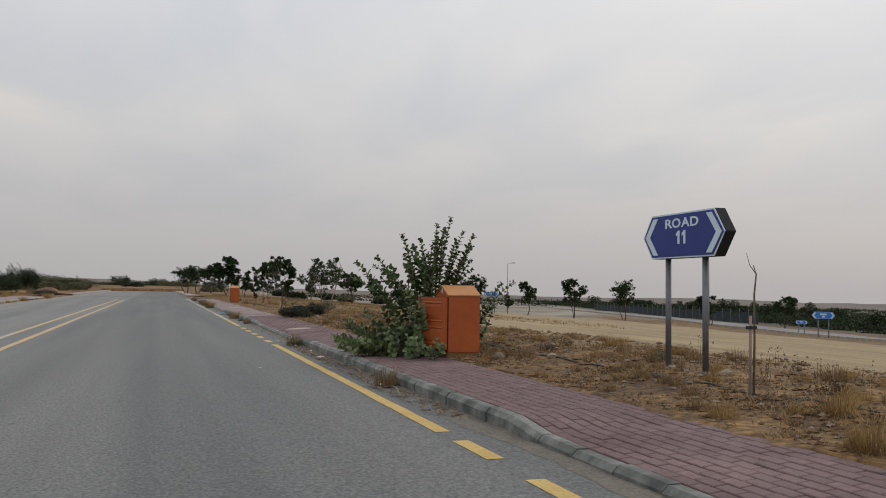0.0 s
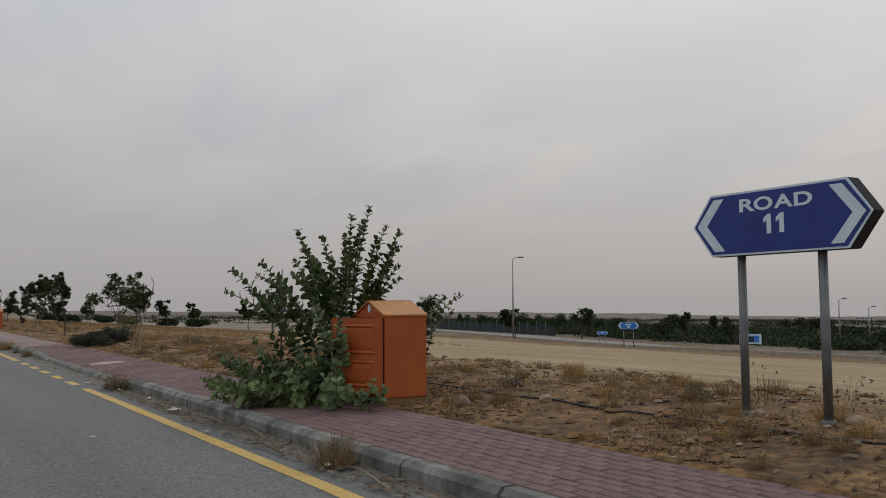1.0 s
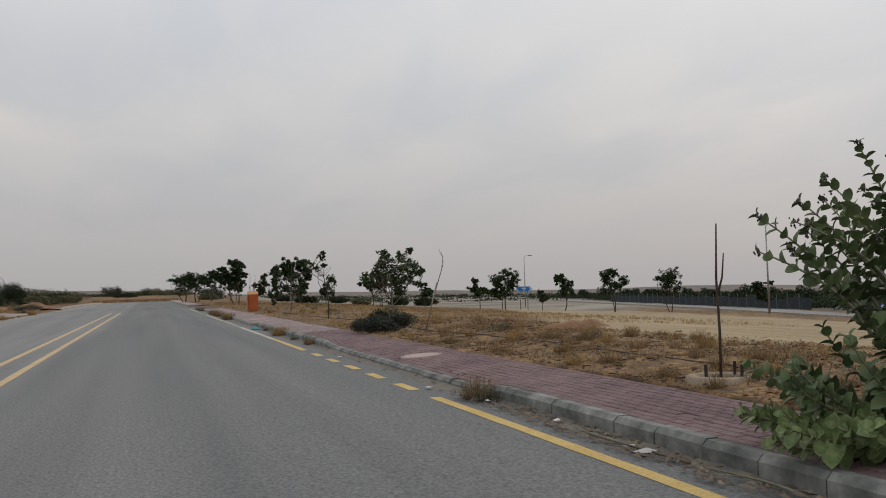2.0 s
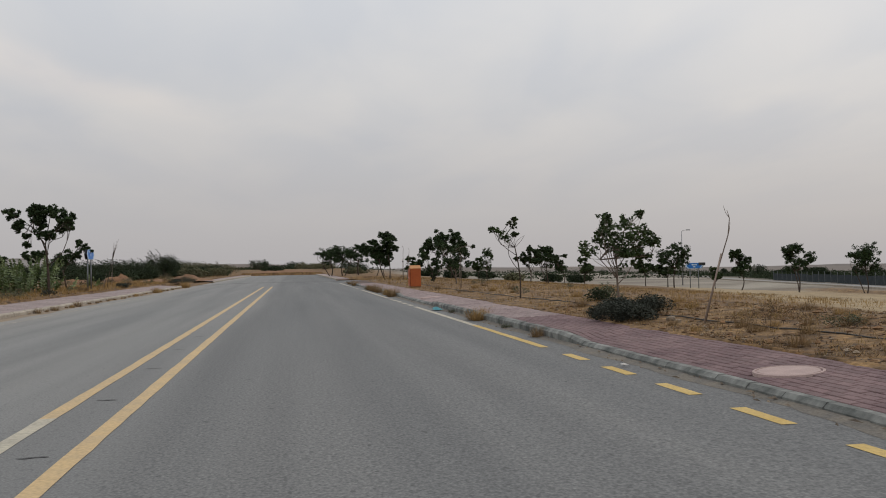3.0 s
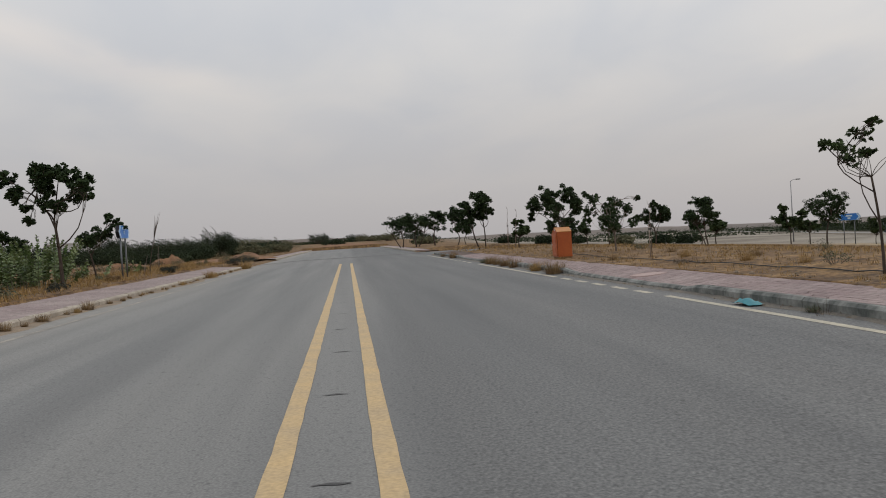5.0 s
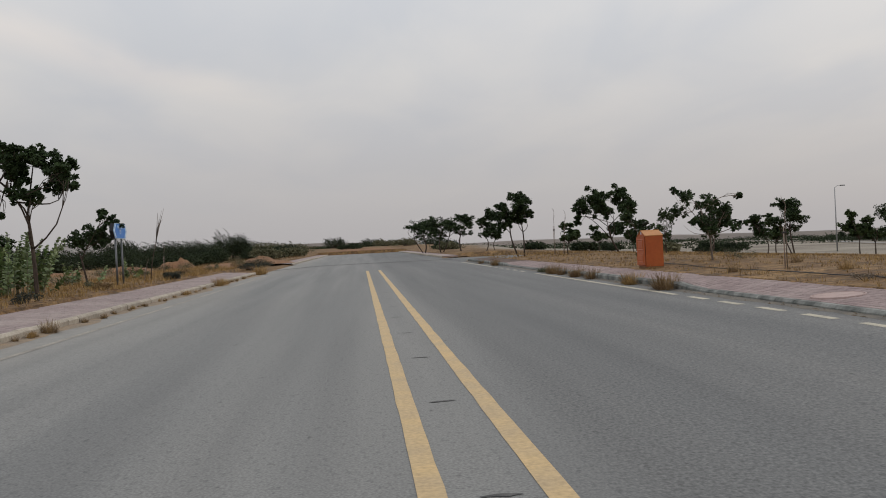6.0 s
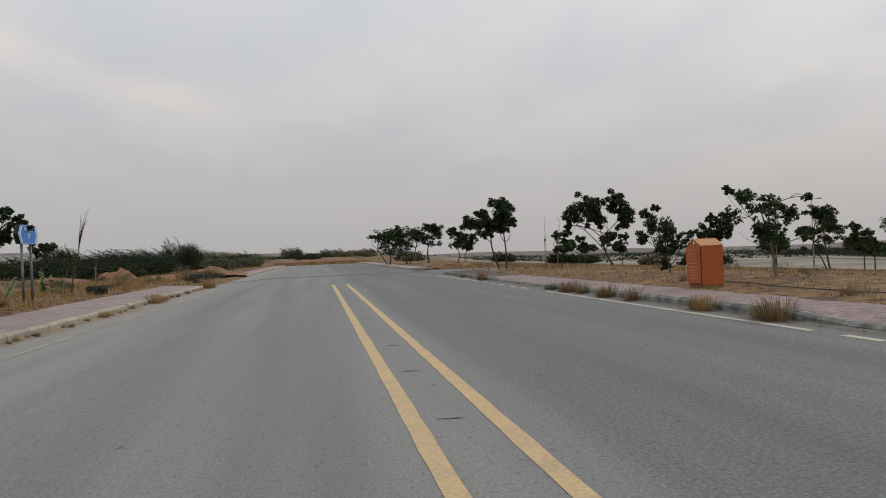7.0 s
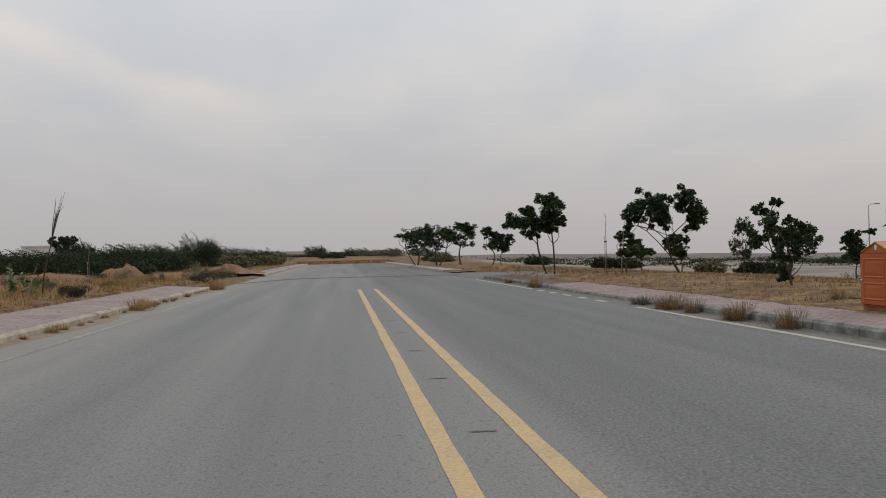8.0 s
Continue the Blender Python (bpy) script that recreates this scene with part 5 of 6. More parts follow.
def tuft_mesh(name, n, r, h, seed_no, material, seeds=0):
    g = np.random.default_rng(seed_no)
    sp = Soup()
    for i in range(n):
        a, rr = g.uniform(0, 2 * math.pi), r * math.sqrt(g.random()) * 0.5
        b = np.array([rr * math.cos(a), rr * math.sin(a), -0.01])
        hh = h * (0.15 + 1.0 * g.random() ** 1.7)
        out = np.array([math.cos(a), math.sin(a), 0]) * g.uniform(0.1, 1.5) * r * 0.7 + g.normal(size=3) * 0.03
        mid, tip = b + out * 0.36 + np.array([0, 0, hh * 0.72]), b + out * g.uniform(0.8, 1.35) + np.array([0, 0, hh * g.uniform(0.55, 1.05)])
        s = np.array([-math.sin(a + 0.5), math.cos(a + 0.5), 0]) * 0.0028
        sp.add([b - s, b + s, mid + s * 0.8, mid - s * 0.8, tip], [(0, 1, 2, 3), (3, 2, 4)])
        if i < seeds:
            q = tip + g.normal(size=(3, 3)) * 0.008
            for c in q:
                sp.add([c + (0.009, 0, 0), c + (-0.005, 0.008, 0), c + (-0.005, -0.008, 0), c + (0, 0, 0.012)], [(0, 1, 3), (1, 2, 3), (2, 0, 3), (0, 2, 1)])
    me = bpy.data.meshes.new(name)
    me.from_pydata([tuple(v) for v in np.concatenate(sp.v)], [], sp.f)
    me.materials.append(material)
    return me


T_gold = [tuft_mesh("grass_tuft", 420, 0.36, 0.34, s, M_straw) for s in (1, 2)]
T_dull = [tuft_mesh("grass_tuft", 380, 0.34, 0.34, s, M_straw_d) for s in (3, 4)]
T_green = [tuft_mesh("weed_tuft", 240, 0.26, 0.20, s, M_weed) for s in (5,)]
T_seed = [tuft_mesh("seed_weed", 14, 0.30, 0.30, s, M_seed, 9) for s in (6, 7)]
rng = np.random.default_rng(21)


def tuft(meshes, x, y, z, s, label, category, group, name):
    ob = new(name, meshes[int(rng.integers(len(meshes)))])
    ob.matrix_basis = pose(x, y, z, 0, 0, rng.uniform(0, 360)) @ Matrix.Diagonal((s, s, s * rng.uniform(0.85, 1.15), 1))
    return tagged(ob, label, category, group)


for y, s, tp in ((35.8, 1.25, "g"), (35.5, 0.9, "g"), (52.9, 1.5, "d"), (53.4, 1.1, "d"), (55.5, 1.25, "g"), (55.9, 0.9, "d"), (59.2, 1.25, "d"), (60.9, 1.2, "d"), (61.2, 0.9, "g"), (63.0, 1.05, "d"), (64.0, 1.2, "d"), (64.5, 1.1, "d"), (65.8, 1.4, "w"), (66.2, 1.2, "w"), (77.1, 1.2, "d"), (77.8, 1.0, "d"), (82.2, 1.0, "d"), (11.0, 0.85, "d"), (19.0, 1.0, "w"), (19.2, 0.9, "d"), (33.0, 0.7, "w"), (30.6, 0.6, "d"), (39.2, 0.7, "w")):
    ms, nm, lb = {"g": (T_gold, "grass_tuft", "golden dry grass tuft growing out of the kerb"), "d": (T_dull, "grass_tuft", "brown dry grass tuft growing out of the kerb"), "w": (T_green, "weed_tuft", "grey-green weed growing out of the kerb")}[tp]
    tuft(ms, 2.93 + rng.uniform(-0.05, 0.05), y, 0.0, s, lb, "grass", "kerb tufts", nm)
for y, s in ((11.1, 0.9), (19.1, 1.25), (18.8, 1.1), (38.9, 0.9), (58.9, 1.0), (59.6, 0.9), (61.0, 1.0)):
    tuft(T_seed, 2.92, y, 0.0, s, "thin weed with dark seed heads by the kerb", "weed", "seed weeds", "seed_weed")
for y, s in ((47.6, 0.7), (45.6, 0.6), (50.8, 0.8), (63.0, 0.6), (63.6, 0.5), (69.6, 1.2), (70.4, 1.0), (71.3, 0.9), (83.6, 1.8), (84.4, 1.5)):
    tuft(T_gold if y > 60 else T_dull, -9.68, y, 0.0, s, "dry straw tuft growing by the pale kerb", "grass", "kerb tufts", "grass_tuft")
for i in range(46):
    y = 44 + 38 * rng.random()
    tuft(T_gold + T_dull, -9.72 + rng.uniform(-0.06, 0.10), y, 0.0, rng.uniform(0.18, 0.42), "small dry tuft in the gutter of the pale kerb", "grass", "kerb tufts", "grass_tuft")
for x, y in ((6.6, 8.0), (6.9, 8.6), (7.2, 9.3), (7.5, 8.2), (7.9, 9.0), (6.8, 7.4), (7.3, 7.6), (8.2, 9.8), (7.0, 10.0), (6.3, 16.9), (6.0, 17.6), (6.6, 18.0), (6.2, 28.0), (6.6, 27.0), (7.0, 29.0), (8.3, 7.5), (5.7, 27.6)):
    tuft(T_seed, x, y, ground_z(x, y) - 0.02, rng.uniform(0.8, 1.2), "thin weed with dark seed heads in the verge", "weed", "seed weeds", "seed_weed")
for x, y, s in ((4.72, 6.35, 1.0), (5.56, 5.85, 1.35), (4.78, 4.72, 1.5), (5.05, 4.55, 1.3), (4.62, 9.9, 0.7), (4.7, 8.3, 0.6), (4.6, 15.9, 1.0), (4.75, 20.3, 0.9), (4.7, 22.8, 1.0), (4.8, 25.5, 1.1), (5.9, 5.3, 1.1), (6.2, 4.9, 1.2), (5.85, 10.9, 0.9), (5.55, 9.0, 0.8), (5.35, 12.0, 1.1), (5.3, 12.5, 0.9), (7.2, 12.2, 0.9), (6.6, 9.0, 1.0), (5.6, 26.5, 1.0), (5.4, 27.5, 1.1), (6.4, 45.4, 1.0), (5.15, 54.4, 1.3), (5.4, 61.8, 1.2), (5.4, 35.3, 1.2), (5.4, 22.0, 0.9), (6.2, 21.0, 1.0), (5.6, 24.3, 1.0), (6.5, 6.2, 0.8), (6.9, 6.0, 1.0), (5.5, 8.2, 0.7), (6.1, 8.4, 0.8), (7.6, 10.9, 1.1), (7.9, 11.8, 0.9), (6.4, 11.6, 0.8), (5.3, 10.2, 0.6), (6.0, 14.6, 0.9), (6.9, 14.9, 1.0), (7.6, 13.4, 1.1), (5.3, 6.1, 0.7), (7.4, 6.7, 1.1), (8.0, 8.3, 1.0), (5.45, 16.2, 0.8), (6.8, 16.4, 1.1), (7.3, 18.4, 1.1), (6.1, 19.4, 0.9), (7.0, 20.4, 1.2), (6.6, 22.6, 1.0), (7.5, 24.8, 1.2), (6.9, 32.6, 1.1), (6.1, 33.4, 1.0), (7.7, 34.9, 1.3), (7.0, 40.2, 1.2), (6.1, 47.4, 1.2), (7.4, 49.6, 1.4), (6.3, 51.5, 1.2), (7.8, 56.3, 1.3)):
    tuft(T_gold + T_dull, x, y, ground_z(x, y) - 0.02, s * 0.62, "dry straw-coloured grass tuft in the verge", "grass", "verge tufts", "grass_tuft")

# low dry hummocks, gathered in patches
got = 0
while got < 120:
    x, y = rng.uniform(4.65, 8.6), 4.5 + 27 * rng.random() ** 1.3
    if noise.noise((x * 0.7, y * 0.7, 31.0)) > rng.uniform(-0.25, 0.35) and not (4.2 < x < 5.2 and 12.6 < y < 14.2):
        tuft(T_dull if rng.random() < 0.7 else T_gold, x, y, ground_z(x, y) - 0.02, rng.uniform(0.35, 0.72), "low dry brown grass hummock in the verge", "grass", "verge tufts", "grass_tuft")
        got += 1

# loose dry grass, twigs and stones of the verges
rng = np.random.default_rng(22)


def scatter(count, x0, x1, y0, y1, power=1.0):
    """Places in patches: a noise decides where plants gather; a third lie anywhere."""
    got = []
    while len(got) < count:
        x, y = rng.uniform(x0, x1), y0 + (y1 - y0) * rng.random() ** power
        if noise.noise((x * 0.8, y * 0.8, 12.0)) + 0.4 * noise.noise((x * 2.7, y * 2.7, 4.0)) > rng.uniform(-0.1, 0.5) or rng.random() < 0.10:
            got.append((x, y, ground_z(x, y)))
    return got


def stubble(name, places, h, material, label):
    sp = Soup()
    for x, y, z in places:
        k = 5
        for j in range(k):
            a = rng.uniform(0, 2 * math.pi)
            b = np.array([x, y, z - 0.01]) + rng.normal(size=3) * np.array([0.035, 0.035, 0])
            hh = h * rng.uniform(0.35, 1.2)
            tip = b + np.array([math.cos(a) * hh * rng.uniform(0.2, 0.9), math.sin(a) * hh * rng.uniform(0.2, 0.9), hh])
            w = 0.004 + 0.00010 * max(0, y - 10)
            s = np.array([-math.sin(a) * w, math.cos(a) * w, 0])
            sp.add([b - s, b + s, tip], [(0, 1, 2)])
    return tagged(sp.ob(name, material), label, "grass", kind="stuff")


stubble("dry_grass", scatter(2200, 4.5, 8.6, 2.5, 34), 0.075, M_straw_d, "thin dry dull-brown grass over the verge")
stubble("dry_grass", scatter(2400, 4.5, 8.6, 2.5, 40), 0.075, M_straw, "thin straw-coloured grass over the verge")
# flattened straw clumps that cover much of the nearer verge
sp = Soup()
for x, y, z in scatter(2600, 4.5, 8.8, 2.5, 34):
    for j in range(6):
        a, ln = rng.uniform(0, 2 * math.pi), rng.uniform(0.05, 0.17)
        o = np.array([x, y, z + 0.004]) + rng.normal(size=3) * np.array([0.05, 0.05, 0.004])
        d = np.array([math.cos(a) * ln, math.sin(a) * ln, rng.uniform(0.005, 0.05)])
        s = np.array([-math.sin(a), math.cos(a), 0]) * rng.uniform(0.0025, 0.006)
        sp.add([o - s, o + s, o + d * 0.6 + s + (0, 0, 0.015), o + d * 0.6 - s + (0, 0, 0.015), o + d], [(0, 1, 2, 3), (3, 2, 4)])
tagged(sp.ob("fallen_straw", M_straw_d), "matted fallen straw over the soil of the verge", "straw", kind="stuff")
stubble("dry_grass", scatter(3600, 4.55, 20.0, 32, 92), 0.13, M_straw, "straw-coloured grass over the verge")
stubble("dry_grass", scatter(2600, 4.55, 24.0, 40, 100), 0.12, M_straw_d, "brown dry grass over the verge")
stubble("dry_grass", scatter(4200, -17.0, -11.7, 42, 110), 0.20, M_straw, "straw-coloured grass on the far verge")
stubble("dry_grass", scatter(2500, -26.0, -12, 70, 170), 0.25, M_straw_d, "brown dry grass on the far verge")

sp = Soup()
ICO = [(0, 0, 1), (0.9, 0, 0.2), (0.28, 0.85, 0.2), (-0.72, 0.53, 0.2), (-0.72, -0.53, 0.2), (0.28, -0.85, 0.2), (0, 0, -0.6)]
ICO_F = [(0, 1, 2), (0, 2, 3), (0, 3, 4), (0, 4, 5), (0, 5, 1), (6, 2, 1), (6, 3, 2), (6, 4, 3), (6, 5, 4), (6, 1, 5)]
for x, y, z in scatter(2600, 4.5, 9.5, 2.5, 45, 1.3) + scatter(700, -16, -11.7, 45, 90):
    r = 0.012 + 0.035 * rng.random() ** 4
    v = np.array(ICO) * r * rng.uniform(0.6, 1.4, (7, 3)) * np.array([1.3, 1, 0.7])
    sp.add(v + np.array([x, y, z + r * 0.2]), ICO_F)
tagged(sp.ob("pebbles", M_stone), "small stones and clods strewn over the verge", "stones", kind="stuff")
sp = Soup()
for x, y, z in scatter(5200, 4.5, 9.0, 2.5, 36, 1.2) + scatter(900, -15, -11.7, 45, 95):
    r = 0.015 + 0.05 * rng.random() ** 3
    v = np.array(ICO) * r * rng.uniform(0.5, 1.5, (7, 3)) * np.array([1.4, 1.1, 0.6])
    sp.add(v + np.array([x, y, z + r * 0.1]), ICO_F)
tagged(sp.ob("soil_clods", M_clod), "crumbled red-brown clods of dry soil over the verge", "soil", kind="stuff")

sp = Soup()
for i in range(900):
    x, y = (rng.uniform(2.68, 3.04), rng.uniform(8, 20)) if i < 560 else ((rng.uniform(2.75, 3.04), rng.uniform(20, 60)) if i < 680 else (rng.uniform(5.0, 7.0), rng.uniform(3, 20)))
    z = 0.012 if x < 3.1 else ground_z(x, y) + 0.01
    a, ln = rng.uniform(0, math.pi), rng.uniform(0.04, 0.16)
    if x < 3.1:
        a = rng.normal(radians(90), 0.5)
    d = np.array([math.cos(a), math.sin(a), 0.05]) * ln
    w = np.array([-math.sin(a), math.cos(a), 0]) * rng.uniform(0.006, 0.02)
    c = np.array([x, y, z + 0.004])
    sp.add([c - d * 0.5, c - w, c + d * 0.5, c + w, c + (0, 0, 0.018)], [(0, 1, 4), (1, 2, 4), (2, 3, 4), (3, 0, 4)])
tagged(sp.ob("dry_leaf_litter", M_twig), "dry leaves and chips lying along the kerb", "leaf litter", kind="stuff")
sp = Soup()
for x, y, z in scatter(2600, 4.5, 8.4, 2.5, 30):
    a, ln = rng.uniform(0, math.pi), rng.uniform(0.02, 0.09)
    d = np.array([math.cos(a), math.sin(a), 0]) * ln
    w = np.array([-math.sin(a), math.cos(a), 0]) * rng.uniform(0.006, 0.022)
    c = np.array([x, y, z + 0.006])
    sp.add([c - d * 0.5, c - w, c + d * 0.5, c + w, c + (0, 0, rng.uniform(0.01, 0.03))], [(0, 1, 4), (1, 2, 4), (2, 3, 4), (3, 0, 4)])
tagged(sp.ob("dead_plant_debris", M_seed), "dark dead plant debris strewn over the verge", "debris", kind="stuff")
# long bleached stems lying in the gutter
for i, (y, ln) in enumerate(((13.2, 1.2), (14.4, 0.8), (15.7, 1.3), (16.3, 0.9), (12.2, 0.9), (10.3, 0.8))):
    s = Soup()
    x = 2.88 + rng.uniform(-0.1, 0.05)
    p = [(x + 0.06 * math.sin(3 * t + i), y + (t - 0.5) * ln, 0.018 + 0.02 * abs(math.sin(2 * t))) for t in np.linspace(0, 1, 8)]
    s.tube(p, np.linspace(0.012, 0.005, 8), 5)
    q = p[4]
    s.tube([q, (q[0] - 0.10, q[1] + 0.15, 0.03), (q[0] - 0.14, q[1] + 0.28, 0.016)], [0.007, 0.005, 0.003], 4)
    tagged(s.ob("dead_stem", M_stem if i % 2 else M_twig, smooth=True), "bleached dead stem lying in the gutter", "twig", "gutter stems")
# scraps of pale litter and stones on the asphalt by the kerb
for i, (x, y, s) in enumerate(((2.84, 15.8, 0.05), (2.61, 13.5, 0.04), (2.86, 18.8, 0.05), (2.93, 17.2, 0.045), (2.82, 15.5, 0.075), (2.67, 20.4, 0.06), (2.81, 11.0, 0.05), (1.54, 13.8, 0.03), (2.7, 26.0, 0.05))):
    v = np.array(ICO) * s * rng.uniform(0.6, 1.3, (7, 3)) * np.array([1.3, 1, 0.45])
    ob = mesh_ob("litter_scrap", v - (0, 0, v[:, 2].min()), ICO_F, M_litter)
    ob.matrix_basis = pose(x, y, 0.004, 0, 0, i * 40)
    tagged(ob, "pale crumpled scrap lying near the kerb", "litter", "litter scraps")
# crumpled teal plastic by the kerb
v = []
for j in range(5):
    for i in range(9):
        u, w = i / 8, j / 4
        v.append((-0.14 + 0.28 * w + 0.02 * noise.noise((u * 5, w * 5, 1)), -0.28 + 0.56 * u, 0.012 + 0.13 * math.sin(math.pi * u) * math.sin(math.pi * min(w + 0.1, 1)) * (0.7 + 0.5 * noise.noise((u * 6, w * 4, 3)))))
teal = mesh_ob("plastic_sheet", v, [(j * 9 + i, j * 9 + i + 1, (j + 1) * 9 + i + 1, (j + 1) * 9 + i) for j in range(4) for i in range(8)], M_teal, smooth=True)
teal.matrix_basis = pose(2.80, 40.7, 0.0)
tagged(teal, "crumpled teal plastic sheet lying against the kerb", "litter")


# ---- stakes, saplings and other verge things ----
def stake_tree(name, x, y, h, lean, label, stakes=1, sticks=2, ring=False):
    t = thing(name, label, "sapling", pose(x, y, ground_z(x, y) - 0.02))
    s = Soup()
    s.tube([(0, 0, -0.1), (lean[0] * 0.5, lean[1] * 0.5, h * 0.36), (lean[0] * 0.8, lean[1] * 0.8, h * 0.62)], [0.016, 0.015, 0.014], 8)
    s.ob("stake", M_stake, t, "weathered wooden stake", True)
    s = Soup()
    pts = [(0.05, 0.0, 0.0), (0.06 + lean[0] * 0.5, 0.01 + lean[1] * 0.5, h * 0.45), (0.04 + lean[0], lean[1], h * 0.78), (0.09 + lean[0], 0.03 + lean[1], h * 0.93), (0.03 + lean[0], lean[1], h)]
    s.tube(pts, [0.014, 0.012, 0.01, 0.008, 0.005], 6)
    for i in range(sticks):
        p = np.array(pts[2 + i % 2])
        s.tube([p, p + (0.05 - 0.1 * (i % 2), 0.04, 0.10), p + (0.07 - 0.15 * (i % 2), 0.05, 0.22)], [0.006, 0.005, 0.003], 4)
    s.ob("trunk", M_bark_p, t, "thin leafless trunk", True)
    part("tie", box(-0.022, 0.075, -0.022, 0.03, h * 0.52, h * 0.545), M_pipe, t, "dark tie round stake and trunk")
    return t


stake_tree("staked_sapling", 5.68, 7.2, 1.36, (0.02, 0), "leafless staked sapling beside the drip pipe")
stake_tree("staked_sapling", 5.45, 29.3, 1.95, (0.45, -0.05), "leaning leafless sapling tied to a stake")
stake_tree("staked_sapling", 6.05, 53.6, 1.65, (0.0, 0.0), "leafless sapling tied to a tall stake")
stake_tree("staked_sapling", 7.0, 81.5, 2.6, (0.02, 0.1), "tall leafless sapling on dry ground", 1, 4)
stake_tree("staked_sapling", 7.1, 79.8, 2.4, (0.12, 0.0), "tall leafless sapling on dry ground", 1, 4)
stake_tree("staked_sapling", -13.1, 71.6, 0.95, (0.12, 0), "short leafless stake on the far verge", 1, 1)
stake_tree("staked_sapling", -15.2, 84.7, 1.6, (0.0, 0), "thin leafless stake on the far verge", 1, 1)

# bare sapling in a broken concrete ring with steel stubs
bare = thing("bare_sapling", "bare forked sapling in a rough concrete ring with steel stubs", "sapling", pose(5.06, 17.55, 0.215))
s = Soup()
s.tube([(0, 0, -0.1), (0.01, 0, 0.55), (0.0, 0.01, 1.1), (0.02, 0, 1.70)], [0.017, 0.015, 0.013, 0.008], 8)
s.tube([(0.01, 0, 0.95), (0.07, 0.0, 1.12), (0.10, 0.0, 1.38)], [0.014, 0.011, 0.007], 6)
s.ob("trunk", M_bark, bare, smooth=True)
sp = Soup()
k, prof = 18, ((0.24, 0.0), (0.25, 0.05), (0.30, 0.075), (0.37, 0.06), (0.39, -0.05))
vs = [((r + 0.02 * noise.noise((math.cos(a) * 2, math.sin(a) * 2, r))) * math.cos(a) , (r + 0.02 * noise.noise((math.cos(a) * 2, math.sin(a) * 2, r))) * math.sin(a), z) for a in np.linspace(0, 2 * math.pi, k, endpoint=False) for r, z in prof]
sp.add(vs, [(i * 5 + j, ((i + 1) % k) * 5 + j, ((i + 1) % k) * 5 + j + 1, i * 5 + j + 1) for i in range(k) for j in range(4)])
sp.ob("concrete_ring", M_stone, bare, "rough grey concrete ring", True)
for a in (200, 285, 20):
    part("steel_stub", box(0.27 * math.cos(radians(a)) - 0.014, 0.27 * math.cos(radians(a)) + 0.014, 0.27 * math.sin(radians(a)) - 0.014, 0.27 * math.sin(radians(a)) + 0.014, 0.0, 0.20, 0.004), M_pipe, bare, "black steel stub")

# drip pipe along the verge
s = Soup()
p = [(5.75 + 0.10 * math.sin(y * 0.35) - 0.012 * max(0, y - 30), y, ground_z(5.75, y) + 0.012 + 0.02 * max(0, noise.noise((y * 0.7, 2, 2)))) for y in np.arange(2.0, 62.0, 0.5)]
s.tube(p, [0.0125] * len(p), 6)
tagged(s.ob("drip_pipe", M_pipe, smooth=True), "black plastic irrigation pipe lying on the verge", "pipe")

# manhole covers set in the pavement
for x, y, r in ((3.72, 24.0, 0.36), (3.72, 47.45, 0.42)):
    mh = thing("manhole_cover", "round pinkish concrete manhole cover set in the paving", "manhole cover", pose(x, y, walk_z(x, y), math.degrees(0), -math.degrees(0.06), 0), "manhole covers")
    sp = Soup()
    k, prof = 32, ((0.0, 0.014), (r - 0.05, 0.014), (r - 0.045, 0.004), (r - 0.03, 0.004), (r - 0.025, 0.016), (r, 0.014), (r + 0.01, -0.03))
    vs = [(q * math.cos(a), q * math.sin(a), z) for a in np.linspace(0, 2 * math.pi, k, endpoint=False) for q, z in prof]
    m = len(prof)
    sp.add(vs, [(i * m + j, ((i + 1) % k) * m + j, ((i + 1) % k) * m + j + 1, i * m + j + 1) for i in range(k) for j in range(1, m - 1)] + [tuple(i * m + 1 for i in range(k))])
    sp.ob("lid", M_manhole, mh)

# stones beside the dark shrub and the sign
for x, y, r in ((5.35, 30.3, 0.09), (5.3, 29.9, 0.06), (6.55, 8.75, 0.09), (6.3, 9.5, 0.06), (6.75, 24.0, 0.12), (5.6, 11.6, 0.07), (5.05, 12.35, 0.10)):
    bm = bmesh.new()
    bmesh.ops.create_icosphere(bm, subdivisions=2, radius=r)
    for v in bm.verts:
        v.co *= 1 + 0.35 * noise.noise(v.co * (1.6 / r) + Vector((x, y, 0)))
        v.co.z *= 0.7
    ob = part("stone", bm, M_stone)
    ob.matrix_basis = pose(x, y, ground_z(x, y) + 0.02, 0, 0, r * 2000)
    tagged(ob, "dusty brown stone on the verge", "stone", "verge stones")


def mound(x, y, w, d, h, seed_no):
    vs, k, m = [], 30, 11
    for j in range(m):
        for i in range(k):
            a = 2 * math.pi * i / k
            r = j / (m - 1)
            f = 1 + 0.22 * noise.noise((math.cos(a) * 1.5, math.sin(a) * 1.5, seed_no))
            px, py = w / 2 * r * f * math.cos(a), d / 2 * r * f * math.sin(a)
            vs.append((px, py, h * (1 - r ** 1.9) * (0.9 + 0.45 * noise.noise((px * 1.1, py * 1.1, seed_no)) + 0.25 * noise.noise((px * 3.1, py * 3.1, seed_no))) - 0.06))
    fs = [(j * k + i, j * k + (i + 1) % k, (j + 1) * k + (i + 1) % k, (j + 1) * k + i) for j in range(m - 1) for i in range(k)]
    ob = mesh_ob("soil_mound", vs, [f[::-1] for f in fs], M_dirt, smooth=True)
    ob.matrix_basis = pose(x, y, ground_z(x, y))
    return tagged(ob, "heap of reddish-brown excavated soil", "mound", "soil mounds")


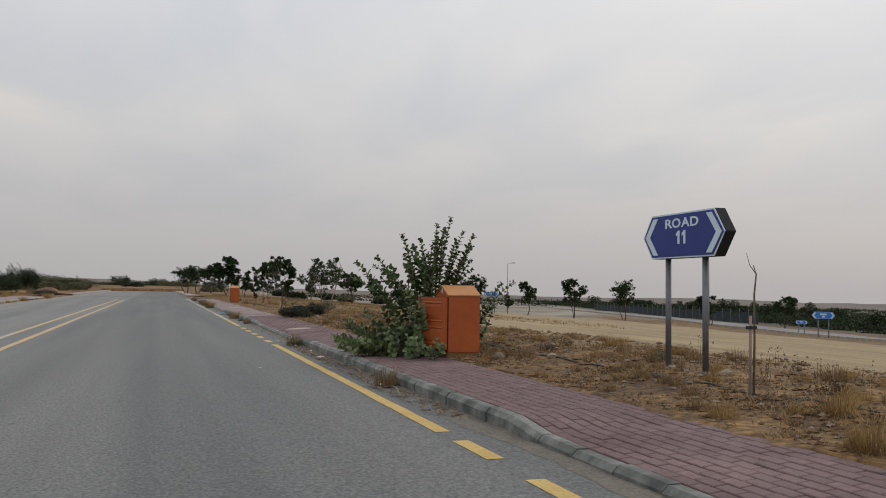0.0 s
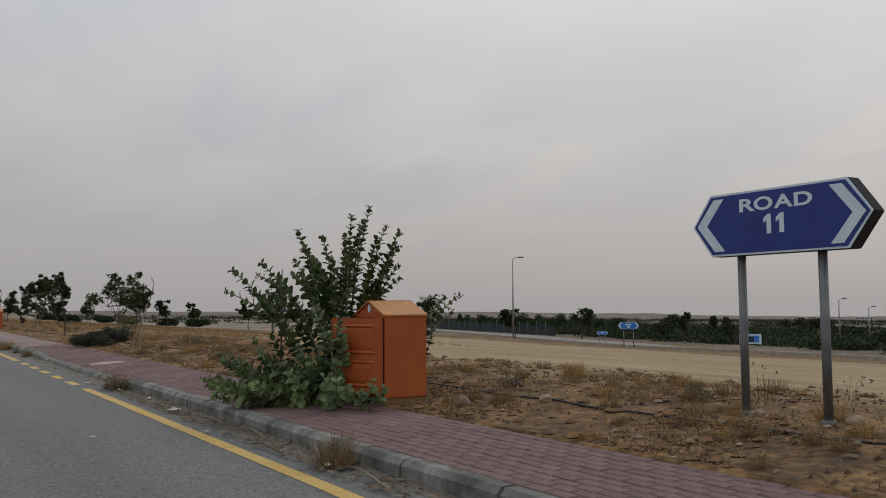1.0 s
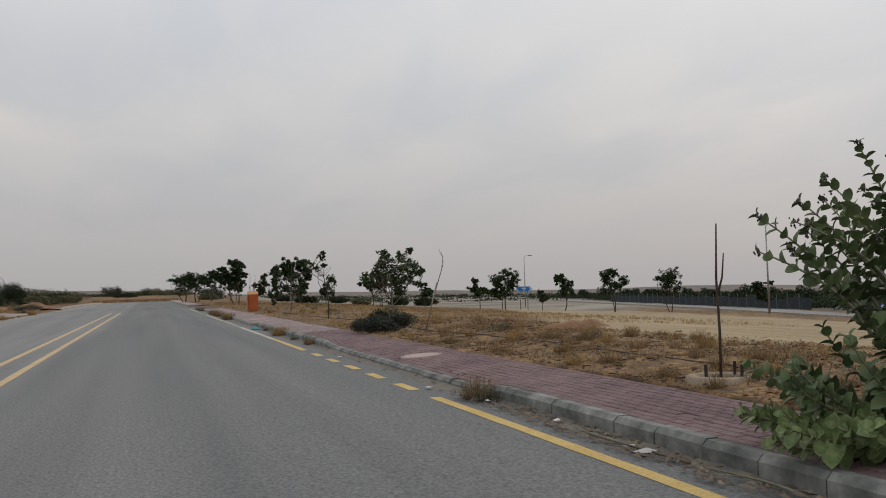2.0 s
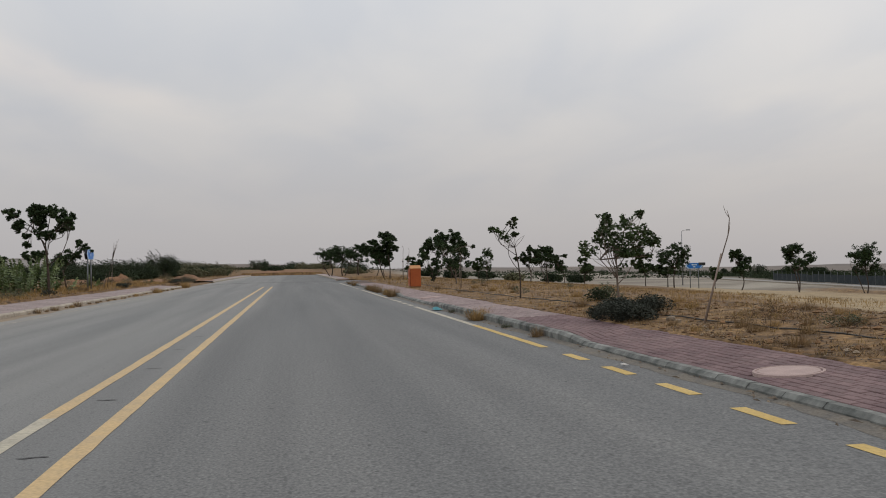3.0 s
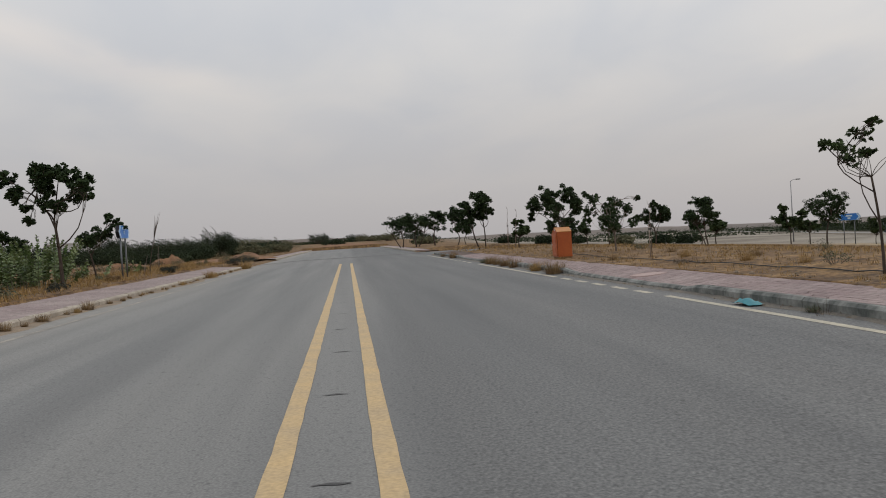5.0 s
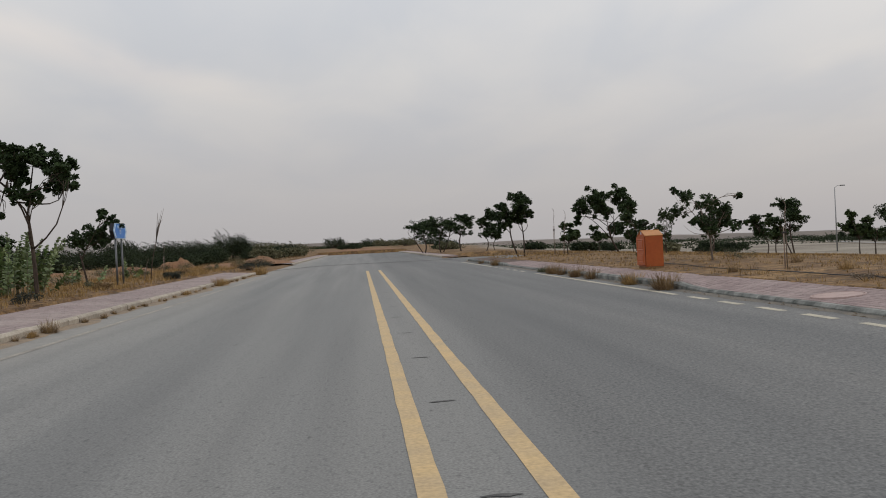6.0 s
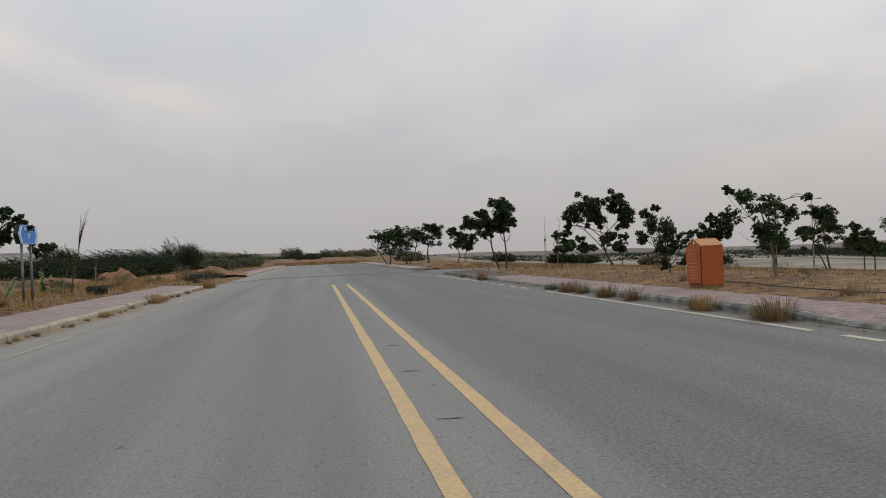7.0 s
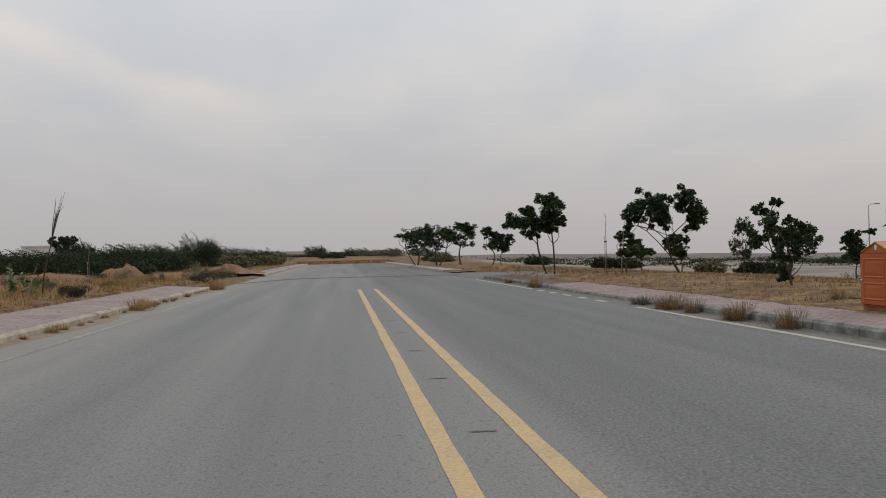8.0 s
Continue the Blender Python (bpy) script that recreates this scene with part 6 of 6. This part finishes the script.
for i, (x, y, w, d, h) in enumerate(((-18.3, 103.5, 3.6, 3.0, 0.85), (-14.2, 99.0, 4.0, 5.0, 0.32), (-12.6, 94.0, 2.8, 4.5, 0.25), (-21.5, 99.0, 4.5, 3.0, 0.4), (-25, 95, 3, 3, 0.35), (-3.3, 195.0, 15, 8, 0.4), (-10.9, 108.0, 2.6, 3.2, 0.24), (-13.5, 118.0, 3.5, 8.0, 0.6), (8.2, 27.2, 1.4, 1.2, 0.22), (9.0, 27.6, 1.1, 1.0, 0.18))):
    mound(x, y, w, d, h, i * 3.7)

# left-hand sign, same kind as the first, seen almost edge-on
arrow_sign("road_sign", pose(-13.05, 68.2, 0.28, 0, 0, 180), "blue double-pointed road sign on two posts beside a tree", M_blue_l, True, post_h=1.80, size=1.0)

# bundle of tall dry rods standing on the left verge
b = thing("rod_bundle", "leaning dead sapling that ends in a bundle of thin rods", "dead sapling", pose(-13.0, 72.4, 0.28))
s = Soup()
s.tube([(0, 0, -0.08), (0.05, 0.02, 0.6), (0.18, 0.0, 1.2), (0.33, 0.0, 1.75)], [0.024, 0.021, 0.019, 0.016], 7)
s.ob("trunk", M_bark, b, "thin leaning trunk", True)
for i in range(9):
    s = Soup()
    s.tube([(0.30, 0.0, 1.68), (0.40 + 0.05 * math.cos(i * 2), 0.05 * math.sin(i * 2), 2.25), (0.54 + 0.16 * math.cos(i * 1.3), 0.14 * math.sin(i), 3.12 - 0.085 * i)], [0.013, 0.010, 0.004], 5)
    s.ob("rod", M_bark_p if i % 3 == 0 else M_bark, b, smooth=True)

# ---- far things ----
def lamp_post(x, y, h, arm, label="tall grey street lamp with a short arm"):
    t = thing("street_lamp", label, "street lamp", pose(x, y, ground_z(x, y)), "far street lamps")
    s = Soup()
    s.tube([(0, 0, -0.2), (0, 0, h * 0.5), (0, 0, h)], [0.10, 0.08, 0.055], 8)
    s.ob("pole", M_galv, t, smooth=True)
    s = Soup()
    s.tube([(0, 0, h - 0.05), (arm * 0.4, 0, h + 0.18), (arm, 0, h + 0.22)], [0.045, 0.04, 0.035], 6)
    s.ob("arm", M_galv, t, smooth=True)
    part("lamp_head", box(arm - 0.1, arm + 0.55, -0.14, 0.14, h + 0.15, h + 0.30, 0.03), M_galv, t)
    return t


for x, y, h in ((55.4, 76.8, 8.5), (60.0, 143.0, 8.6), (88.0, 60.0, 4.6), (104.0, 66.0, 3.9)):
    lamp_post(x, y, h, 0.9)
arrow_sign("road_sign", pose(50.5, 55.0, ground_z(50.5, 55.0), 0, 0, 40), "bright blue double-pointed sign by the far road", M_blue_l, False, post_h=1.55, size=0.95, group="far signs")
arrow_sign("road_sign", pose(58.0, 66.0, ground_z(58, 66), 0, 0, 40), "small bright blue sign by the far road", M_blue_l, False, post_h=1.0, size=0.6, group="far signs")
arrow_sign("road_sign", pose(36.6, 92.0, ground_z(36.6, 92.0), 0, 0, 60), "bright blue double-pointed sign by the far trees", M_blue_l, False, post_h=1.9, size=0.95, group="far signs")

# far road beyond the sand field, with a pale kerb line
FD = Vector((14, 50, 0)).normalized()
FN = Vector((FD.y, -FD.x, 0))
vs, fs = [], []
for i in range(40):
    c = Vector((48.5, 36, 0)) + FD * (-90 + i * 10)
    for k in (0, 5.5):
        q = c + FN * k
        vs.append((q.x, q.y, ground_z(q.x, q.y) + 0.10))
fs = [(2 * i, 2 * i + 1, 2 * i + 3, 2 * i + 2) for i in range(39)]
tagged(mesh_ob("far_road", vs, fs, M_far_road), "pale asphalt road beyond the sand field", "road", kind="structure")
vs = []
for i in range(40):
    c = Vector((48.5, 36, 0)) + FD * (-90 + i * 10) - FN * 0.4
    z = ground_z(c.x, c.y)
    vs += [(c.x, c.y, z - 0.1), (c.x, c.y, z + 0.26), (c.x + 0.3, c.y, z + 0.26), (c.x + 0.3, c.y, z - 0.1)]
fs = [(4 * i + k, 4 * i + k + 1, 4 * i + k + 5, 4 * i + k + 4) for i in range(39) for k in range(3)]
tagged(mesh_ob("far_kerb", vs, fs, M_kerb_l), "pale kerb of the far road", "kerb", kind="structure")

# belt of dark trees and bushes behind the far road
rng = np.random.default_rng(31)
sp = Soup()
for i in range(1300):
    c = Vector((60, 30, 0)) + FD * rng.uniform(-70, 260) + FN * abs(rng.normal()) * 30
    h = rng.uniform(0.5, 1.35) * (1 + 0.25 * noise.noise((c.x * 0.05, c.y * 0.05, 0)))
    w = rng.uniform(1.2, 3.4)
    z = ground_z(c.x, c.y)
    n = 280
    p = np.array([c.x, c.y, z]) + np.concatenate([rng.normal(size=(n, 2)) * w * 0.42, np.abs(rng.normal(size=(n, 1))) * h * 0.42], 1)
    a, b = leaf_axes(n, 0.27, 0.17, 0)
    sp.quads(p, a, b)
for i in range(120):
    c = Vector((62, 30, 0)) + FD * rng.uniform(-70, 260) + FN * rng.uniform(0, 45)
    h, w, z, n = rng.uniform(1.5, 2.9) + 0.9 * (rng.random() < 0.15), rng.uniform(1.4, 3.4), ground_z(c.x, c.y), 420
    p = unit(n) * rng.random((n, 1)) ** 0.4 * np.array([w / 2, w / 2, h * 0.36]) + np.array([c.x, c.y, z + h * 0.62])
    a, b = leaf_axes(n, 0.34, 0.2, 0)
    sp.quads(p, a, b)
tagged(sp.ob("tree_belt", M_scrub), "dark belt of trees and bushes behind the far road", "trees", kind="stuff")
sp = Soup()
for i in range(3600):
    x, y = rng.uniform(-420, 620), rng.uniform(90, 640)
    if x < 130 and y < 150 or x < 90 + 0.28 * y and y < 200 and x > 0:
        continue
    if -20 < x < 30 and y < 260:
        continue
    z, h, w, n = ground_z(x, y), rng.uniform(0.5, 1.6), rng.uniform(2, 6), 50
    p = np.array([x, y, z]) + np.concatenate([rng.normal(size=(n, 2)) * w * 0.42, np.abs(rng.normal(size=(n, 1))) * h * 0.42], 1)
    a, b = leaf_axes(n, 0.6, 0.34, 0)
    sp.quads(p, a, b)
tagged(sp.ob("far_scrub", M_scrub), "scattered dark scrub over the distant plain", "scrub", kind="stuff")

# fence of dark mesh panels and posts behind the far trees
fence = thing("far_fence", "long dark blue-grey boundary fence with posts", "fence")
M_fence = mat("fence_mesh", (0.016, 0.024, 0.030), (0.030, 0.040, 0.044), 0.8, 0.95, fine=0.3, fine_scale=3)
for i in range(30):
    # it follows the far side of the far road
    c = Vector((48.5, 36, 0)) + FD * (58 + 3.0 * i) + FN * 7.6
    z = ground_z(c.x, c.y)
    pn = part("panel", box(-0.02, 0.02, -1.42, 1.42, 0.1, 1.45 + 0.25 * noise.noise((i * 0.7, 0, 0))), M_fence, fence)
    pn.matrix_basis = Matrix.Translation((c.x, c.y, z)) @ Matrix.Rotation(math.atan2(-FD.x, FD.y), 4, "Z")
    ps = part("post", box(-0.035, 0.035, 1.42, 1.50, -0.1, 1.95), M_post, fence, "grey steel post")
    ps.matrix_basis = pn.matrix_basis


def building(x, y, w, d, h, m, turn, label):
    t = thing("far_building", label, "building", pose(x, y, ground_z(x, y) - 0.3, 0, 0, turn), "far buildings")
    part("wall", box(-w / 2, w / 2, -d / 2, d / 2, 0, h), m, t)
    part("roof", box(-w / 2 - 0.2, w / 2 + 0.2, -d / 2 - 0.2, d / 2 + 0.2, h, h + 0.35), M_bld, t, "pale flat roof with parapet")
    n = max(2, int(w / 4))
    for st in range(max(1, int(h / 3.2))):
        for i in range(n):
            px = -w / 2 + w * (i + 0.5) / n
            part("window", box(px - 0.6, px + 0.6, -d / 2 - 0.03, -d / 2 + 0.05, st * 3.1 + 1.0, st * 3.1 + 2.4), M_glass, t)
    return t


building(-96, 331, 17, 9, 5.2, M_bld, 12, "low white flat-roofed building far off")
for i in range(9):
    x = 760 + 34 * i + rng.uniform(-9, 9)
    building(x, 560 - 26 * i + rng.uniform(-70, 70), rng.uniform(9, 20), rng.uniform(8, 14), rng.choice([3.0, 3.2, 3.4]), M_bld_g, rng.uniform(-60, -20), "pale hazy building of the distant town")

# wide tree with a flat crown, far on the left
single_tree(lobed_tree("tree", 51, (0.1, 2.4), [(-1.7, 4.2, 1.1), (0.0, 4.5, 1.3), (1.7, 4.3, 1.1), (0.6, 3.7, 1.1), (-0.8, 3.6, 1.1)], M_leaf, M_bark, "compact dark round-crowned tree beside a far building", 0.2, 120, 0.38, None, 0.6, 0, 0.8), -63.5, 237.0, 0, "far trees")

# long low hills that close the plain
for name, x0, y0, x1, y1, h in (("far_hill", 30, 520, 700, 420, 4.6), ("far_hill", -900, 700, 40, 760, 5), ("far_hill", 600, 900, 1500, -300, 5)):
    vs, k = [], 60
    a, b = Vector((x0, y0, 0)), Vector((x1, y1, 0))
    nrm = (b - a).cross(Vector((0, 0, 1))).normalized()
    for i in range(k + 1):
        u = i / k
        c = a + (b - a) * u
        hh = h * math.sin(math.pi * u) ** 0.35 * (0.85 + 0.3 * noise.noise((u * 9, h, 0)) + 0.12 * noise.noise((u * 40, h, 3)))
        for s, f in ((-60, 0.0), (-18, 0.8), (0, 1.0), (30, 0.9), (120, 0.0)):
            q = c - nrm * s
            vs.append((q.x, q.y, ground_z(q.x, q.y) - 1.5 + (hh + 1.5) * f))
    fs = [(i * 5 + j, i * 5 + j + 1, (i + 1) * 5 + j + 1, (i + 1) * 5 + j) for i in range(k) for j in range(4)]
    tagged(mesh_ob(name, vs, fs, M_hill, smooth=True), "long low brown hill on the horizon", "hill", kind="structure")

# small board with a faded picture by the far road
board = thing("roadside_board", "small white roadside board with a blue panel on posts", "board", pose(66.0, 55.0, ground_z(66, 55), 0, 0, 40))
part("panel", box(-0.05, 0.05, -0.95, 0.95, 0.25, 1.15, 0.02), M_white, board)
part("picture", box(-0.062, -0.052, -0.75, 0.35, 0.4, 1.02), M_blue_l, board, "blue faded picture")
part("picture", box(-0.066, -0.063, -0.3, 0.15, 0.45, 0.9), M_glass, board, "dark faded picture")
for y in (-0.8, 0.8):
    part("post", box(-0.04, 0.04, y - 0.05, y + 0.05, -0.2, 0.36), M_galv, board)

# ---- pavers, last ----
rng = np.random.default_rng(41)
PL, PW = 0.215, 0.108


def paver_mesh():
    a, b, c = PL / 2 - 0.004, PW / 2 - 0.004, 0.006
    v = [(-b, -a, -0.02), (b, -a, -0.02), (b, a, -0.02), (-b, a, -0.02), (-b, -a, -c), (b, -a, -c), (b, a, -c), (-b, a, -c), (-b + c, -a + c, 0), (b - c, -a + c, 0), (b - c, a - c, 0), (-b + c, a - c, 0)]
    f = [(8, 9, 10, 11)] + [(i, (i + 1) % 4, (i + 1) % 4 + 4, i + 4) for i in range(4)] + [(i + 4, (i + 1) % 4 + 4, (i + 1) % 4 + 8, i + 8) for i in range(4)]
    return np.array(v), f


PV, PF = paver_mesh()
paver_me = bpy.data.meshes.new("paver")
paver_me.from_pydata([tuple(v) for v in PV], [], PF)
paver_me.materials.append(M_paver)


def pave(parent, x0, x1, y0, y1, zf, single, material, label, skip=()):
    rows = int(round((x1 - x0) / PW))
    pw = (x1 - x0) / rows
    sp = Soup()
    for r in range(rows):
        x = x0 + (r + 0.5) * pw
        y = y0 + (PL / 2 if r % 2 else 0)
        while y < y1:
            if not any((x - a) ** 2 + (y - b) ** 2 < c * c for a, b, c in skip):
                z = zf(x, y)
                slope = math.atan2(zf(x + 0.05, y) - zf(x - 0.05, y), 0.1)
                sy = math.atan2(zf(x, y + 0.05) - zf(x, y - 0.05), 0.1)
                m = Matrix.Translation((x + rng.normal() * 0.0012, y + rng.normal() * 0.0015, z + rng.normal() * 0.0016)) @ Euler((sy + rng.normal() * 0.006, -slope + rng.normal() * 0.006, rng.normal() * 0.006)).to_matrix().to_4x4()
                if single[0] < y < single[1] and x < single[2]:
                    share("paver", paver_me, parent, m)
                else:
                    R = np.array(m)
                    sp.add(PV @ R[:3, :3].T + R[:3, 3], PF)
            y += PL
    if sp.n:
        tagged(sp.ob("pavers", material, parent, label), kind="stuff")


HOLES = ((3.72, 24.0, 0.37), (3.72, 47.45, 0.43))
pave(pave_r, KERB_R + 0.15, WALK_R - 0.03, 2.4, 33.65, walk_z, (7.4, 11.0, 9.0), M_paver, "red paving blocks with dusty faces", HOLES)
pave(pave_r, KERB_R + 0.15, WALK_R - 0.03, -3.8, 2.3, walk_z, (0, 0, 0), M_paver, "red paving blocks with dusty faces")
pave(pave_l, WALK_L + 0.03, KERB_L - 0.15, 8.2, 43.9, walk_l, (0, 0, 0), M_paver_l, "dusty pink paving blocks")
pave(pave_r, KERB_R + 0.15, WALK_R - 0.03, 33.65, 76, walk_z, (0, 0, 0), M_paver_d, "dust-covered red paving blocks", HOLES)
pave(pave_l, WALK_L + 0.03, KERB_L - 0.15, 44, 83, walk_l, (0, 0, 0), M_paver_l, "dusty pink paving blocks")
